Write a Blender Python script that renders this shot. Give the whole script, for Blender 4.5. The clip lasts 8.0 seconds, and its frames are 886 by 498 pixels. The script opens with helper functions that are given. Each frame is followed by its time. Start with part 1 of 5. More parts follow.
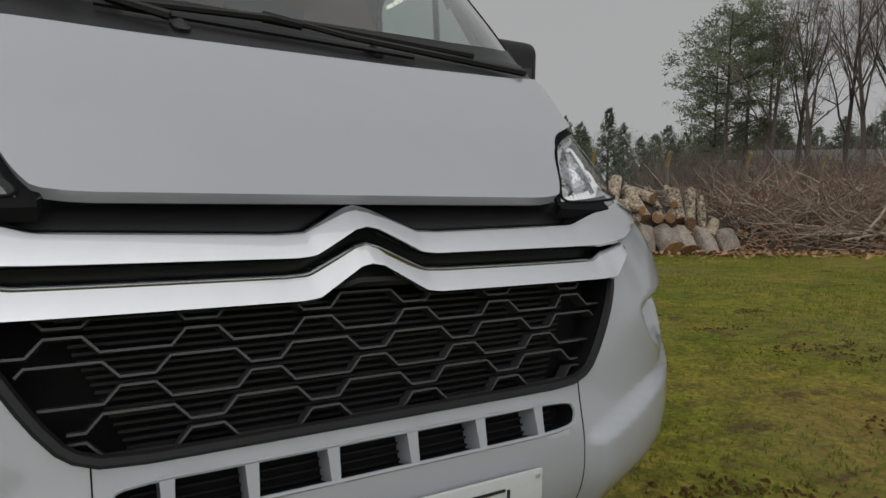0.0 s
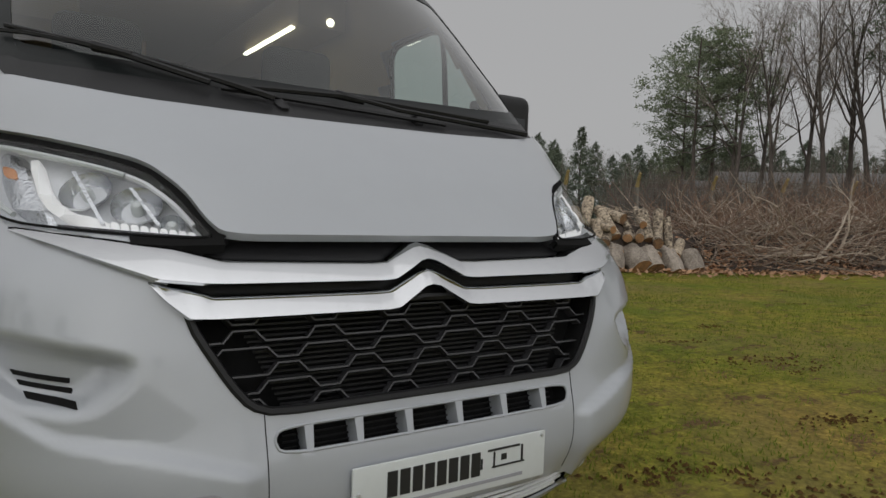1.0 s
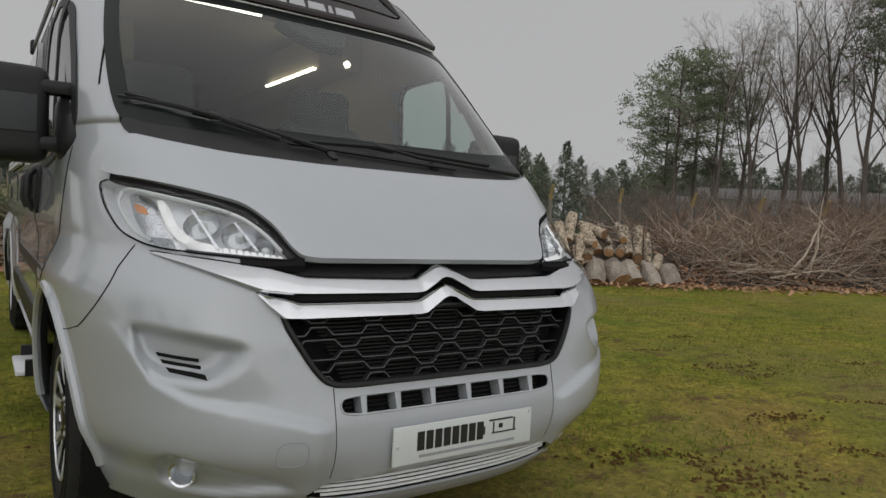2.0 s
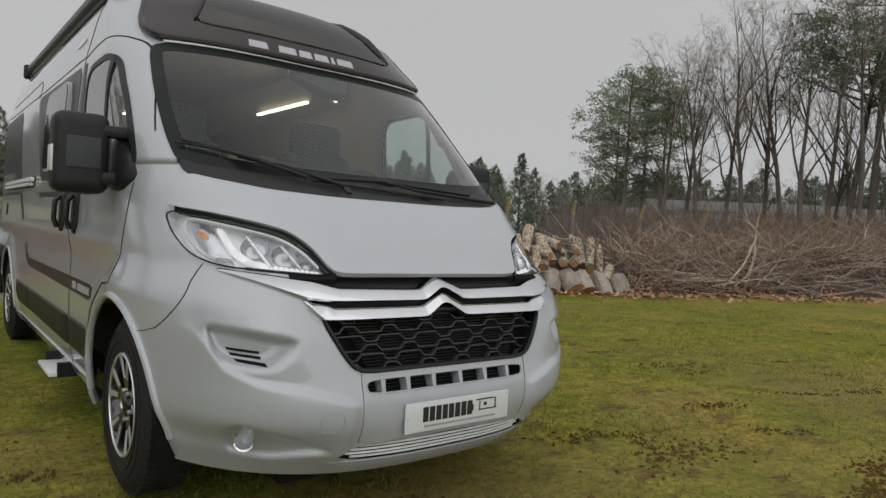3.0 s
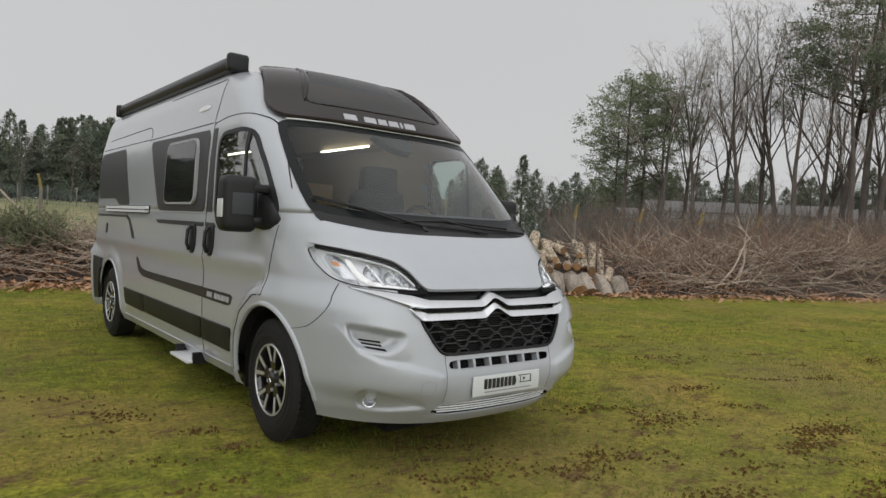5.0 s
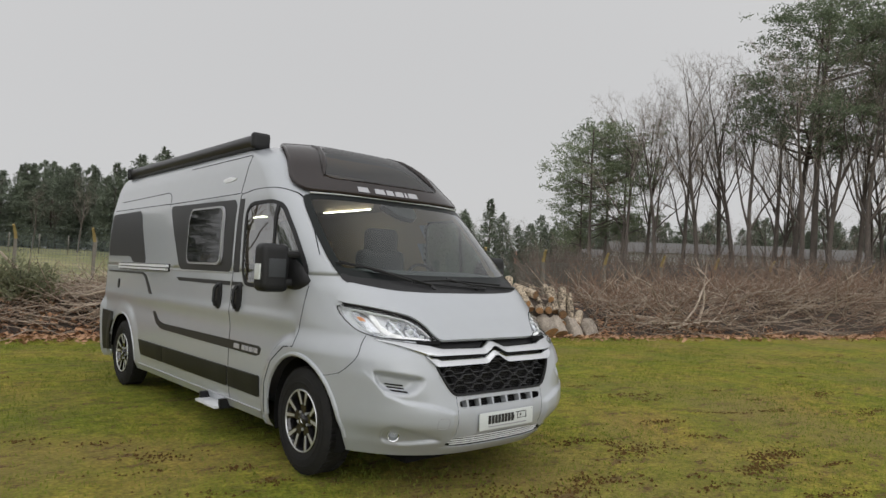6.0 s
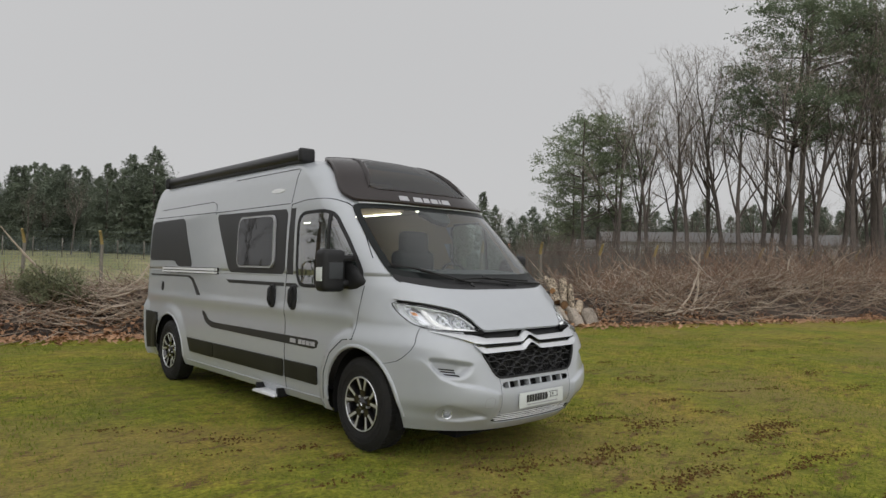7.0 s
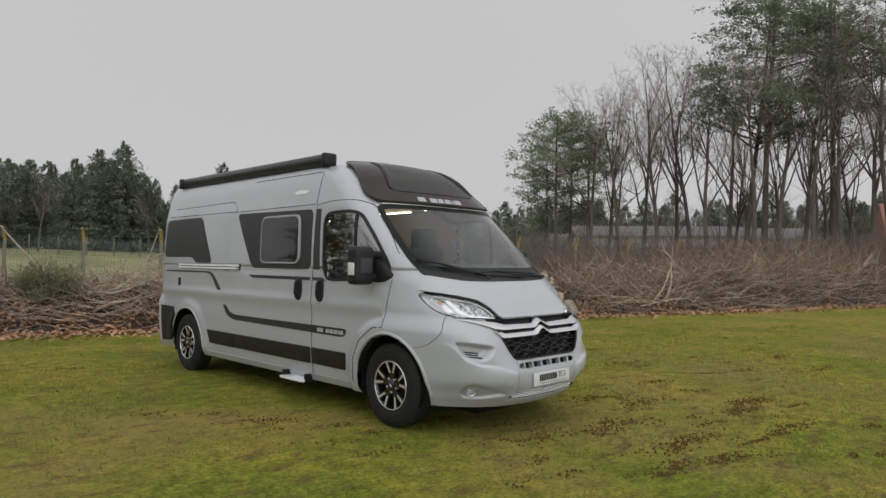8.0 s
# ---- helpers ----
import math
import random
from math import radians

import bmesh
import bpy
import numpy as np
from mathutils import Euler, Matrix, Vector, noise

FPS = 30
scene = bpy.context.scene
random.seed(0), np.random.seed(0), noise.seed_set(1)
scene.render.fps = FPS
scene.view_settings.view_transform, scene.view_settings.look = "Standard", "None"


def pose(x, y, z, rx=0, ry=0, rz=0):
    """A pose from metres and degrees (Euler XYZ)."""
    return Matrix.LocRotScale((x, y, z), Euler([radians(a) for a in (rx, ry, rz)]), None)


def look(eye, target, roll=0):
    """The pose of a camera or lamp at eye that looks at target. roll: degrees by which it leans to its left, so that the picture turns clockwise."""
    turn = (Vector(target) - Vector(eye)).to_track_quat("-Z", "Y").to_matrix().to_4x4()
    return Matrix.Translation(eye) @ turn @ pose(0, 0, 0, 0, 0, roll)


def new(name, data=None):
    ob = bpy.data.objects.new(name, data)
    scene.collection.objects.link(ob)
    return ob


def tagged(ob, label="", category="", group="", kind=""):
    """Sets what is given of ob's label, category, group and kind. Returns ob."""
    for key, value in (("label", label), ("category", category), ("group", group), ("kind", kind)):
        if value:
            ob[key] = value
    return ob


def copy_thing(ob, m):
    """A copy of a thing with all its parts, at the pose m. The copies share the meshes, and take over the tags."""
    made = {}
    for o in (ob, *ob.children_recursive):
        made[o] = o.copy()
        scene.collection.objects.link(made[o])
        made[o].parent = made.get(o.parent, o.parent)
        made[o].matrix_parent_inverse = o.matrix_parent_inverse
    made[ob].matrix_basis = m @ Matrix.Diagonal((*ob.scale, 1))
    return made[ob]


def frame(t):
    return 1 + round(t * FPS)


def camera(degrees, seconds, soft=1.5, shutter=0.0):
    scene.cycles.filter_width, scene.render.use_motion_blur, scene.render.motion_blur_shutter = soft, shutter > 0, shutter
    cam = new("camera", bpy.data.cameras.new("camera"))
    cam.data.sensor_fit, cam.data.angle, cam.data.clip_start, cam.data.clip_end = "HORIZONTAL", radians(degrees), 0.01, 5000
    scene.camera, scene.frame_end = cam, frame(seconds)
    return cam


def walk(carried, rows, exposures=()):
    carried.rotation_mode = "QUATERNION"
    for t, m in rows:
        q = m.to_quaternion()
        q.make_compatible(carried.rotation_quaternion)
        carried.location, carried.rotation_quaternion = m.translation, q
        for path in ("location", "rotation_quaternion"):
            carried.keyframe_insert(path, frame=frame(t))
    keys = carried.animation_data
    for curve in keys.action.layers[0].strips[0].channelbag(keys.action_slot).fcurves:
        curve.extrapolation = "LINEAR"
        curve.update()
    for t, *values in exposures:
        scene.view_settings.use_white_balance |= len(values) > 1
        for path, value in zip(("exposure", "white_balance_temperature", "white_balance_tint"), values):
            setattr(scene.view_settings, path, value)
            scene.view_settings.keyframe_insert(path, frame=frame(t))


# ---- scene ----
cam = camera(67.4, 8.0)
PATH = [
    (0, (-0.451, -1.863, 0.974), (0.587, -0.161, 0.814), 0.8),
    (0.5, (-0.614, -2.044, 1.015), (0.451, -0.358, 0.859), 1.8),
    (1, (-0.828, -2.184, 1.037), (0.282, -0.524, 0.918), 2.0),
    (1.5, (-1.016, -2.366, 1.071), (0.102, -0.711, 0.968), 2.7),
    (2, (-1.202, -2.57, 1.099), (-0.055, -0.935, 1.011), 3.0),
    (3.5, (-1.905, -3.091, 1.156), (-0.627, -1.554, 1.109), 3.0),
    (4, (-2.137, -3.253, 1.19), (-0.888, -1.693, 1.109), 3.0),
    (4.2, (-2.234, -3.349, 1.229), (-1.003, -1.776, 1.128), 3.0),
    (5.3, (-2.84, -3.811, 1.323), (-1.56, -2.275, 1.314), 3.0),
    (5.5, (-2.978, -3.907, 1.351), (-1.676, -2.389, 1.38), 3.0),
    (6, (-3.31, -4.044, 1.401), (-1.984, -2.549, 1.475), 2.3),
    (6.5, (-3.663, -4.147, 1.427), (-2.337, -2.652, 1.498), 1.4),
    (7, (-4.023, -4.266, 1.441), (-2.673, -2.791, 1.494), 1.0),
    (7.5, (-4.388, -4.315, 1.441), (-2.997, -2.879, 1.481), 0.8),
    (8, (-4.738, -4.398, 1.436), (-3.322, -2.986, 1.474), 0.6),
]
walk(cam, [(t, look(eye, target, roll)) for t, eye, target, roll in PATH], [(0, -0.47), (1.5, -0.36), (3.5, -0.02), (5, 0.11), (6, 0.15), (7, 0.06), (8, 0.05)])

# ---- light ----
world = bpy.data.worlds.new("overcast_sky")
scene.world = world
world.use_nodes = True
wt = world.node_tree
wt.nodes.clear()
sky = wt.nodes.new("ShaderNodeTexSky")
sky.sky_type, sky.sun_disc = "NISHITA", False
SUN_EL, SUN_ROT = radians(33), radians(214)
sky.sun_elevation, sky.sun_rotation = SUN_EL, SUN_ROT
grey = wt.nodes.new("ShaderNodeHueSaturation")
grey.inputs["Saturation"].default_value = 0.12
cloud = wt.nodes.new("ShaderNodeMix")
cloud.data_type = "RGBA"
cloud.inputs[0].default_value = 0.88
cloud.inputs[7].default_value = (5.3, 5.3, 5.35, 1)
back = wt.nodes.new("ShaderNodeBackground")
wout = wt.nodes.new("ShaderNodeOutputWorld")
wt.links.new(sky.outputs[0], grey.inputs["Color"])
wt.links.new(grey.outputs[0], cloud.inputs[6])
wt.links.new(cloud.outputs[2], back.inputs["Color"])
# the cloud is brightest round the hidden sun, which stands behind the camera
SUN_WAY = Vector((-0.47, -0.70, 0.54)).normalized()
facing, toward = wt.nodes.new("ShaderNodeTexCoord"), wt.nodes.new("ShaderNodeVectorMath")
half, square, glow = (wt.nodes.new("ShaderNodeMath") for _ in range(3))
toward.operation = "DOT_PRODUCT"
toward.inputs[1].default_value = SUN_WAY
half.operation, square.operation, glow.operation = "MULTIPLY_ADD", "POWER", "MULTIPLY_ADD"
half.inputs[1].default_value = half.inputs[2].default_value = 0.5
square.inputs[1].default_value = 2.0
glow.inputs[1].default_value, glow.inputs[2].default_value = 0.185, 0.094
wt.links.new(facing.outputs["Generated"], toward.inputs[0])
wt.links.new(toward.outputs["Value"], half.inputs[0])
wt.links.new(half.outputs[0], square.inputs[0])
wt.links.new(square.outputs[0], glow.inputs[0])
wt.links.new(glow.outputs[0], back.inputs["Strength"])
wt.links.new(back.outputs[0], wout.inputs["Surface"])
sun = new("sun", bpy.data.lights.new("sun", "SUN"))
sun.data.energy, sun.data.angle, sun.data.color = 0.5, radians(120), (1.0, 0.985, 0.96)
sun.matrix_world = look(SUN_WAY * 40, (0, 0, 0))


# ---- materials ----
def material(name, base, rough=0.6, metal=0.0, vary=0.15, scale=6.0, fine=60.0, bump=0.0, coat=0.0, second=None, spec=0.5, emit=None, per_object=0.0):
    """A surface with two scales of variation in colour and roughness, and fine relief."""
    m = bpy.data.materials.new(name)
    m.use_nodes = True
    nt = m.node_tree
    b = nt.nodes["Principled BSDF"]
    b.inputs["Roughness"].default_value = rough
    b.inputs["Metallic"].default_value = metal
    b.inputs["Coat Weight"].default_value = coat
    b.inputs["Coat Roughness"].default_value = 0.04
    b.inputs["Specular IOR Level"].default_value = spec
    co = nt.nodes.new("ShaderNodeTexCoord")
    n1 = nt.nodes.new("ShaderNodeTexNoise")
    n1.inputs["Scale"].default_value, n1.inputs["Detail"].default_value = scale, 5
    n2 = nt.nodes.new("ShaderNodeTexNoise")
    n2.inputs["Scale"].default_value, n2.inputs["Detail"].default_value = fine, 3
    for n in (n1, n2):
        nt.links.new(co.outputs["Object"], n.inputs["Vector"])
    add = nt.nodes.new("ShaderNodeMath")
    add.operation = "ADD"
    nt.links.new(n1.outputs["Fac"], add.inputs[0])
    nt.links.new(n2.outputs["Fac"], add.inputs[1])
    fac = add.outputs[0]
    if per_object:
        info = nt.nodes.new("ShaderNodeObjectInfo")
        mad = nt.nodes.new("ShaderNodeMath")
        mad.operation = "MULTIPLY_ADD"
        mad.inputs[1].default_value = per_object
        nt.links.new(info.outputs["Random"], mad.inputs[0])
        nt.links.new(fac, mad.inputs[2])
        fac = mad.outputs[0]
    ramp = nt.nodes.new("ShaderNodeValToRGB")
    second = second or tuple(c * (1 - vary) for c in base)
    half = nt.nodes.new("ShaderNodeMath")
    half.operation = "MULTIPLY"
    half.inputs[1].default_value = 0.5 if not per_object else 1 / (2 + per_object)
    nt.links.new(fac, half.inputs[0])
    nt.links.new(half.outputs[0], ramp.inputs[0])
    ramp.color_ramp.elements[0].position, ramp.color_ramp.elements[1].position = 0.36, 0.64
    ramp.color_ramp.elements[0].color = (*second, 1)
    ramp.color_ramp.elements[1].color = (*base, 1)
    nt.links.new(ramp.outputs[0], b.inputs["Base Color"])
    if bump:
        bn = nt.nodes.new("ShaderNodeBump")
        bn.inputs["Strength"].default_value, bn.inputs["Distance"].default_value = bump, 0.01
        nt.links.new(add.outputs[0], bn.inputs["Height"])
        nt.links.new(bn.outputs[0], b.inputs["Normal"])
    if emit:
        b.inputs["Emission Color"].default_value = (*emit[:3], 1)
        b.inputs["Emission Strength"].default_value = emit[3]
    return m


def leafy(m, share=0.35):
    """Thin leaves and needles pass on part of the light that falls on their far side."""
    nt = m.node_tree
    b, out = nt.nodes["Principled BSDF"], nt.nodes["Material Output"]
    tl, mix = nt.nodes.new("ShaderNodeBsdfTranslucent"), nt.nodes.new("ShaderNodeMixShader")
    mix.inputs[0].default_value = share
    nt.links.new(b.inputs["Base Color"].links[0].from_socket, tl.inputs["Color"])
    nt.links.new(b.outputs[0], mix.inputs[1])
    nt.links.new(tl.outputs[0], mix.inputs[2])
    nt.links.new(mix.outputs[0], out.inputs["Surface"])
    return m


def glass(name, tint, ior=1.45, rough=0.0, slant=0.5):
    """A thin pane: clear straight through, with a mirror gloss that grows at a slant."""
    m = bpy.data.materials.new(name)
    m.use_nodes = True
    nt = m.node_tree
    nt.nodes.clear()
    tr, gl = nt.nodes.new("ShaderNodeBsdfTransparent"), nt.nodes.new("ShaderNodeBsdfGlossy")
    tr.inputs[0].default_value = (*tint, 1)
    gl.inputs["Roughness"].default_value = rough
    mix, out = nt.nodes.new("ShaderNodeMixShader"), nt.nodes.new("ShaderNodeOutputMaterial")
    lw, power, mad = nt.nodes.new("ShaderNodeLayerWeight"), nt.nodes.new("ShaderNodeMath"), nt.nodes.new("ShaderNodeMath")
    lw.inputs[0].default_value = 0.5
    power.operation, mad.operation = "POWER", "MULTIPLY_ADD"
    power.inputs[1].default_value = 4.0
    mad.inputs[1].default_value, mad.inputs[2].default_value = slant, (ior - 1) ** 2 / (ior + 1) ** 2 * 1.3
    nt.links.new(lw.outputs["Facing"], power.inputs[0])
    nt.links.new(power.outputs[0], mad.inputs[0])
    nt.links.new(mad.outputs[0], mix.inputs[0])
    nt.links.new(tr.outputs[0], mix.inputs[1])
    nt.links.new(gl.outputs[0], mix.inputs[2])
    nt.links.new(mix.outputs[0], out.inputs[0])
    return m


PAINT = material("pearl_grey_paint", (0.352, 0.369, 0.394), 0.30, vary=0.03, scale=1.5, fine=9, coat=1.0)
BUMPER = material("bumper_paint", (0.343, 0.360, 0.386), 0.36, vary=0.03, scale=1.5, fine=9, coat=0.4)
BLACK = material("black_plastic", (0.015, 0.015, 0.016), 0.45, vary=0.3, scale=8, fine=400, bump=0.05, spec=0.28)
GLOSS = material("gloss_black_plastic", (0.012, 0.011, 0.012), 0.16, vary=0.2, scale=3, fine=40, coat=0.5)
FRIT = material("black_glass_print", (0.010, 0.012, 0.012), 0.3, vary=0.2, scale=5, fine=60, spec=0.14)
GAP = material("dark_gap", (0.012, 0.012, 0.012), 0.9, vary=0.2, spec=0.08)
ANTHRACITE = material("anthracite_film", (0.027, 0.027, 0.029), 0.36, vary=0.08, scale=3, fine=60, spec=0.35)
OLIVE = material("dark_trim_plastic", (0.018, 0.018, 0.014), 0.5, vary=0.2, scale=5, fine=200, bump=0.05, spec=0.25)
CHROME = material("bright_chrome", (0.66, 0.67, 0.685), 0.10, metal=1.0, vary=0.04, scale=4, fine=30)
ALU = material("machined_alloy", (0.62, 0.63, 0.65), 0.34, metal=0.7, vary=0.08, scale=10, fine=90)
GRID = material("grille_plastic", (0.046, 0.046, 0.049), 0.35, vary=0.2, scale=8, fine=60)
SILVER = material("silver_letter", (0.36, 0.36, 0.38), 0.4, vary=0.05)
RUBBER = material("tyre_rubber", (0.011, 0.011, 0.012), 0.75, vary=0.35, scale=12, fine=150, bump=0.3, spec=0.25, second=(0.018, 0.017, 0.016))
PLATE = material("white_plate", (0.56, 0.585, 0.58), 0.35, vary=0.04, scale=8, fine=60)
PRINT = material("black_print", (0.015, 0.015, 0.016), 0.5, vary=0.2)
PALE_PRINT = material("grey_print", (0.30, 0.30, 0.32), 0.5, vary=0.1)
REFLECTOR = material("lamp_reflector", (0.72, 0.73, 0.75), 0.14, metal=1.0, vary=0.1, scale=25, fine=120, bump=0.4)
HOUSING = material("lamp_housing", (0.70, 0.71, 0.73), 0.30, metal=0.0, vary=0.12, scale=25, fine=120)
AMBER = material("amber_lens", (0.62, 0.26, 0.10), 0.25, vary=0.2, scale=30)
DRL = material("daytime_light", (0.6, 0.6, 0.6), 0.3, vary=0.02, emit=(1.0, 0.99, 0.97, 0.40))
LED = material("led_strip", (0.9, 0.9, 0.85), 0.3, vary=0.02, emit=(1.0, 0.90, 0.74, 6.0))
WHITE_GLASS = glass("clear_lens", (0.93, 0.94, 0.95), 1.4)
SCREEN_GLASS = glass("windscreen_glass", (0.72, 0.82, 0.79), 1.26, slant=1.9)
KERB_GLASS = glass("coated_side_glass", (0.55, 0.64, 0.60), 3.2)
SIDE_GLASS = glass("side_glass", (0.62, 0.70, 0.66), 2.1)
PANE = material("acrylic_pane", (0.008, 0.008, 0.009), 0.03, vary=0.1, scale=3, fine=7, bump=0.06, coat=0.2, spec=0.4)
CAPMAT = material("roof_cap_plastic", (0.020, 0.014, 0.013), 0.16, vary=0.2, scale=3, fine=60, spec=0.35)
DARK_GLASS = glass("privacy_glass", (0.05, 0.05, 0.055), 1.6)
ROOF_GLASS = glass("tinted_roof_glass", (0.30, 0.28, 0.27), 1.7)
LINING = material("beige_lining", (0.36, 0.29, 0.205), 0.8, vary=0.08, scale=5, fine=60)
WOOD = material("light_oak_veneer", (0.50, 0.36, 0.22), 0.5, vary=0.2, scale=3, fine=40)
SEAT = material("charcoal_upholstery", (0.045, 0.047, 0.052), 0.85, vary=0.2, scale=12, fine=60, bump=0.05)
DASH = material("dashboard_plastic", (0.035, 0.038, 0.042), 0.7, vary=0.15, scale=8, fine=60, bump=0.03)
BARK = material("bark", (0.115, 0.095, 0.080), 0.9, vary=0.4, scale=3, fine=25, bump=0.6, second=(0.07, 0.058, 0.05), per_object=0.3)
TWIG = material("bare_twigs", (0.30, 0.26, 0.22), 0.9, vary=0.3, scale=2, fine=15, second=(0.14, 0.115, 0.095), per_object=0.4)
SCRUB = material("undergrowth_twigs", (0.17, 0.135, 0.11), 0.9, vary=0.3, scale=2, fine=15, second=(0.09, 0.072, 0.06))
NEEDLE = material("pine_needles", (0.200, 0.235, 0.140), 0.8, vary=0.5, scale=0.8, fine=9, second=(0.115, 0.145, 0.09), per_object=0.4)
# needle green lifted above its own tone; distance haze is put into the colour
FIR = material("hazed_fir_needles", (0.205, 0.240, 0.175), 0.85, vary=0.5, scale=0.6, fine=5, second=(0.120, 0.142, 0.100), per_object=0.5)
STICK = material("dead_sticks", (0.44, 0.36, 0.28), 0.9, vary=0.4, scale=1.2, fine=20, second=(0.16, 0.115, 0.085))
RED_TWIG = material("red_brush_twigs", (0.27, 0.17, 0.115), 0.9, vary=0.4, scale=0.7, fine=14, second=(0.14, 0.09, 0.065))
PALE_BRANCH = material("weathered_branch", (0.46, 0.39, 0.31), 0.85, vary=0.4, scale=4, fine=40, bump=0.3, second=(0.22, 0.17, 0.13), per_object=0.5)
# earth of the bank, and the painted shade between the logs
EARTH_SHADE = material("dark_earth_and_gap_shade", (0.075, 0.056, 0.043), 0.95, vary=0.5, scale=3, fine=30, bump=0.8, second=(0.035, 0.026, 0.021))
LEAF = material("fallen_leaves", (0.50, 0.29, 0.155), 0.85, vary=0.5, scale=6, fine=60, second=(0.28, 0.16, 0.10))
BIRCH = material("birch_bark", (0.50, 0.41, 0.30), 0.85, vary=0.6, scale=11, fine=22, bump=0.8, second=(0.028, 0.018, 0.011), per_object=0.35)
GREY_BARK = material("grey_log_bark", (0.36, 0.31, 0.26), 0.9, vary=0.5, scale=7, fine=30, bump=0.9, second=(0.15, 0.125, 0.10), per_object=0.35)
CUT = material("cut_wood", (0.36, 0.19, 0.08), 0.8, vary=0.4, scale=10, fine=60, bump=0.3, second=(0.10, 0.06, 0.035), per_object=0.5)
CONCRETE = material("concrete_post", (0.20, 0.18, 0.155), 0.9, vary=0.35, scale=6, fine=60, bump=0.4)
YELLOW = material("lichen_yellow_concrete", (0.36, 0.27, 0.11), 0.85, vary=0.4, scale=10, fine=60, bump=0.3)
WIRE = material("green_wire", (0.14, 0.17, 0.17), 0.6, metal=0.2, vary=0.2)
WHITE_WALL = material("white_cladding", (0.50, 0.50, 0.49), 0.7, vary=0.1, scale=0.6, fine=8)
GREY_ROOF = material("grey_sheet_roof", (0.10, 0.095, 0.09), 0.7, vary=0.2, scale=0.8, fine=10)
TILE_ROOF = material("orange_tile_roof", (0.26, 0.12, 0.085), 0.8, vary=0.3, scale=1.5, fine=12)
BRICK = material("brick_wall", (0.30, 0.20, 0.15), 0.85, vary=0.3, scale=2, fine=14)
SHRUB = material("grey_green_shrub", (0.24, 0.25, 0.15), 0.85, vary=0.5, scale=4, fine=30, second=(0.12, 0.13, 0.07))
MUD = material("wet_mud", (0.120, 0.070, 0.024), 0.9, vary=0.5, scale=8, fine=60, bump=0.4, second=(0.055, 0.031, 0.011), spec=0.08)
GRASS = material("grass_blades", (0.218, 0.258, 0.040), 0.75, vary=0.5, scale=0.45, fine=3.5, second=(0.130, 0.168, 0.024), spec=0.25)


def ground_material():
    m = bpy.data.materials.new("worn_lawn")
    m.use_nodes = True
    nt = m.node_tree
    b = nt.nodes["Principled BSDF"]
    b.inputs["Roughness"].default_value = 0.95
    b.inputs["Specular IOR Level"].default_value = 0.15
    co = nt.nodes.new("ShaderNodeTexCoord")

    def noise_at(scale, detail, stretch=None, rough=0.62):
        n = nt.nodes.new("ShaderNodeTexNoise")
        n.inputs["Scale"].default_value, n.inputs["Detail"].default_value, n.inputs["Roughness"].default_value = scale, detail, rough
        if stretch:
            mp = nt.nodes.new("ShaderNodeMapping")
            mp.inputs["Scale"].default_value = stretch
            mp.inputs["Rotation"].default_value = (0, 0, radians(-35))
            nt.links.new(co.outputs["Object"], mp.inputs["Vector"])
            nt.links.new(mp.outputs[0], n.inputs["Vector"])
        else:
            nt.links.new(co.outputs["Object"], n.inputs["Vector"])
        return n.outputs["Fac"]

    def ramp(fac, stops):
        r = nt.nodes.new("ShaderNodeValToRGB")
        e = r.color_ramp.elements
        e[0].position, e[0].color = stops[0][0], (*stops[0][1], 1)
        e[1].position, e[1].color = stops[-1][0], (*stops[-1][1], 1)
        for p, c in stops[1:-1]:
            e.new(p).color = (*c, 1)
        nt.links.new(fac, r.inputs[0])
        return r.outputs[0]

    def mix(fac, a, c, kind="MIX"):
        x = nt.nodes.new("ShaderNodeMix")
        x.data_type, x.blend_type = "RGBA", kind
        if isinstance(fac, float):
            x.inputs[0].default_value = fac
        else:
            nt.links.new(fac, x.inputs[0])
        nt.links.new(a, x.inputs[6])
        nt.links.new(c, x.inputs[7])
        return x.outputs[2]
    tone = ramp(noise_at(0.55, 6), [(0.35, (0.172, 0.212, 0.024)), (0.5, (0.266, 0.264, 0.035)), (0.68, (0.376, 0.280, 0.064))])
    grain = ramp(noise_at(30, 6), [(0.3, (0.25, 0.25, 0.25)), (0.7, (1.15, 1.15, 1.15))])
    lawn = mix(0.85, tone, grain, "MULTIPLY")
    clump = ramp(noise_at(5.5, 6), [(0.35, (0.55, 0.58, 0.55)), (0.6, (1.12, 1.1, 1.05))])
    lawn = mix(0.9, lawn, clump, "MULTIPLY")
    mud = ramp(noise_at(25, 4), [(0.3, (0.055, 0.034, 0.016)), (0.7, (0.185, 0.112, 0.054))])
    patches = ramp(noise_at(2.4, 12, (1.0, 2.0, 1.0), 0.78), [(0.535, (0, 0, 0)), (0.60, (0.9, 0.9, 0.9))])
    straw = ramp(noise_at(32, 5), [(0.3, (0.11, 0.085, 0.030)), (0.7, (0.30, 0.235, 0.085))])
    lawn = mix(ramp(noise_at(0.33, 8), [(0.47, (0, 0, 0)), (0.66, (0.75, 0.75, 0.75))]), lawn, straw)
    surface = mix(patches, lawn, mud)
    # the rough pale meadow beyond the fence
    sep = nt.nodes.new("ShaderNodeSeparateXYZ")
    nt.links.new(co.outputs["Object"], sep.inputs[0])
    line = nt.nodes.new("ShaderNodeMath")
    line.operation = "MULTIPLY_ADD"
    line.inputs[1].default_value = 0.577
    nt.links.new(sep.outputs[0], line.inputs[0])
    nt.links.new(sep.outputs[1], line.inputs[2])
    past = nt.nodes.new("ShaderNodeMath")
    past.operation = "GREATER_THAN"
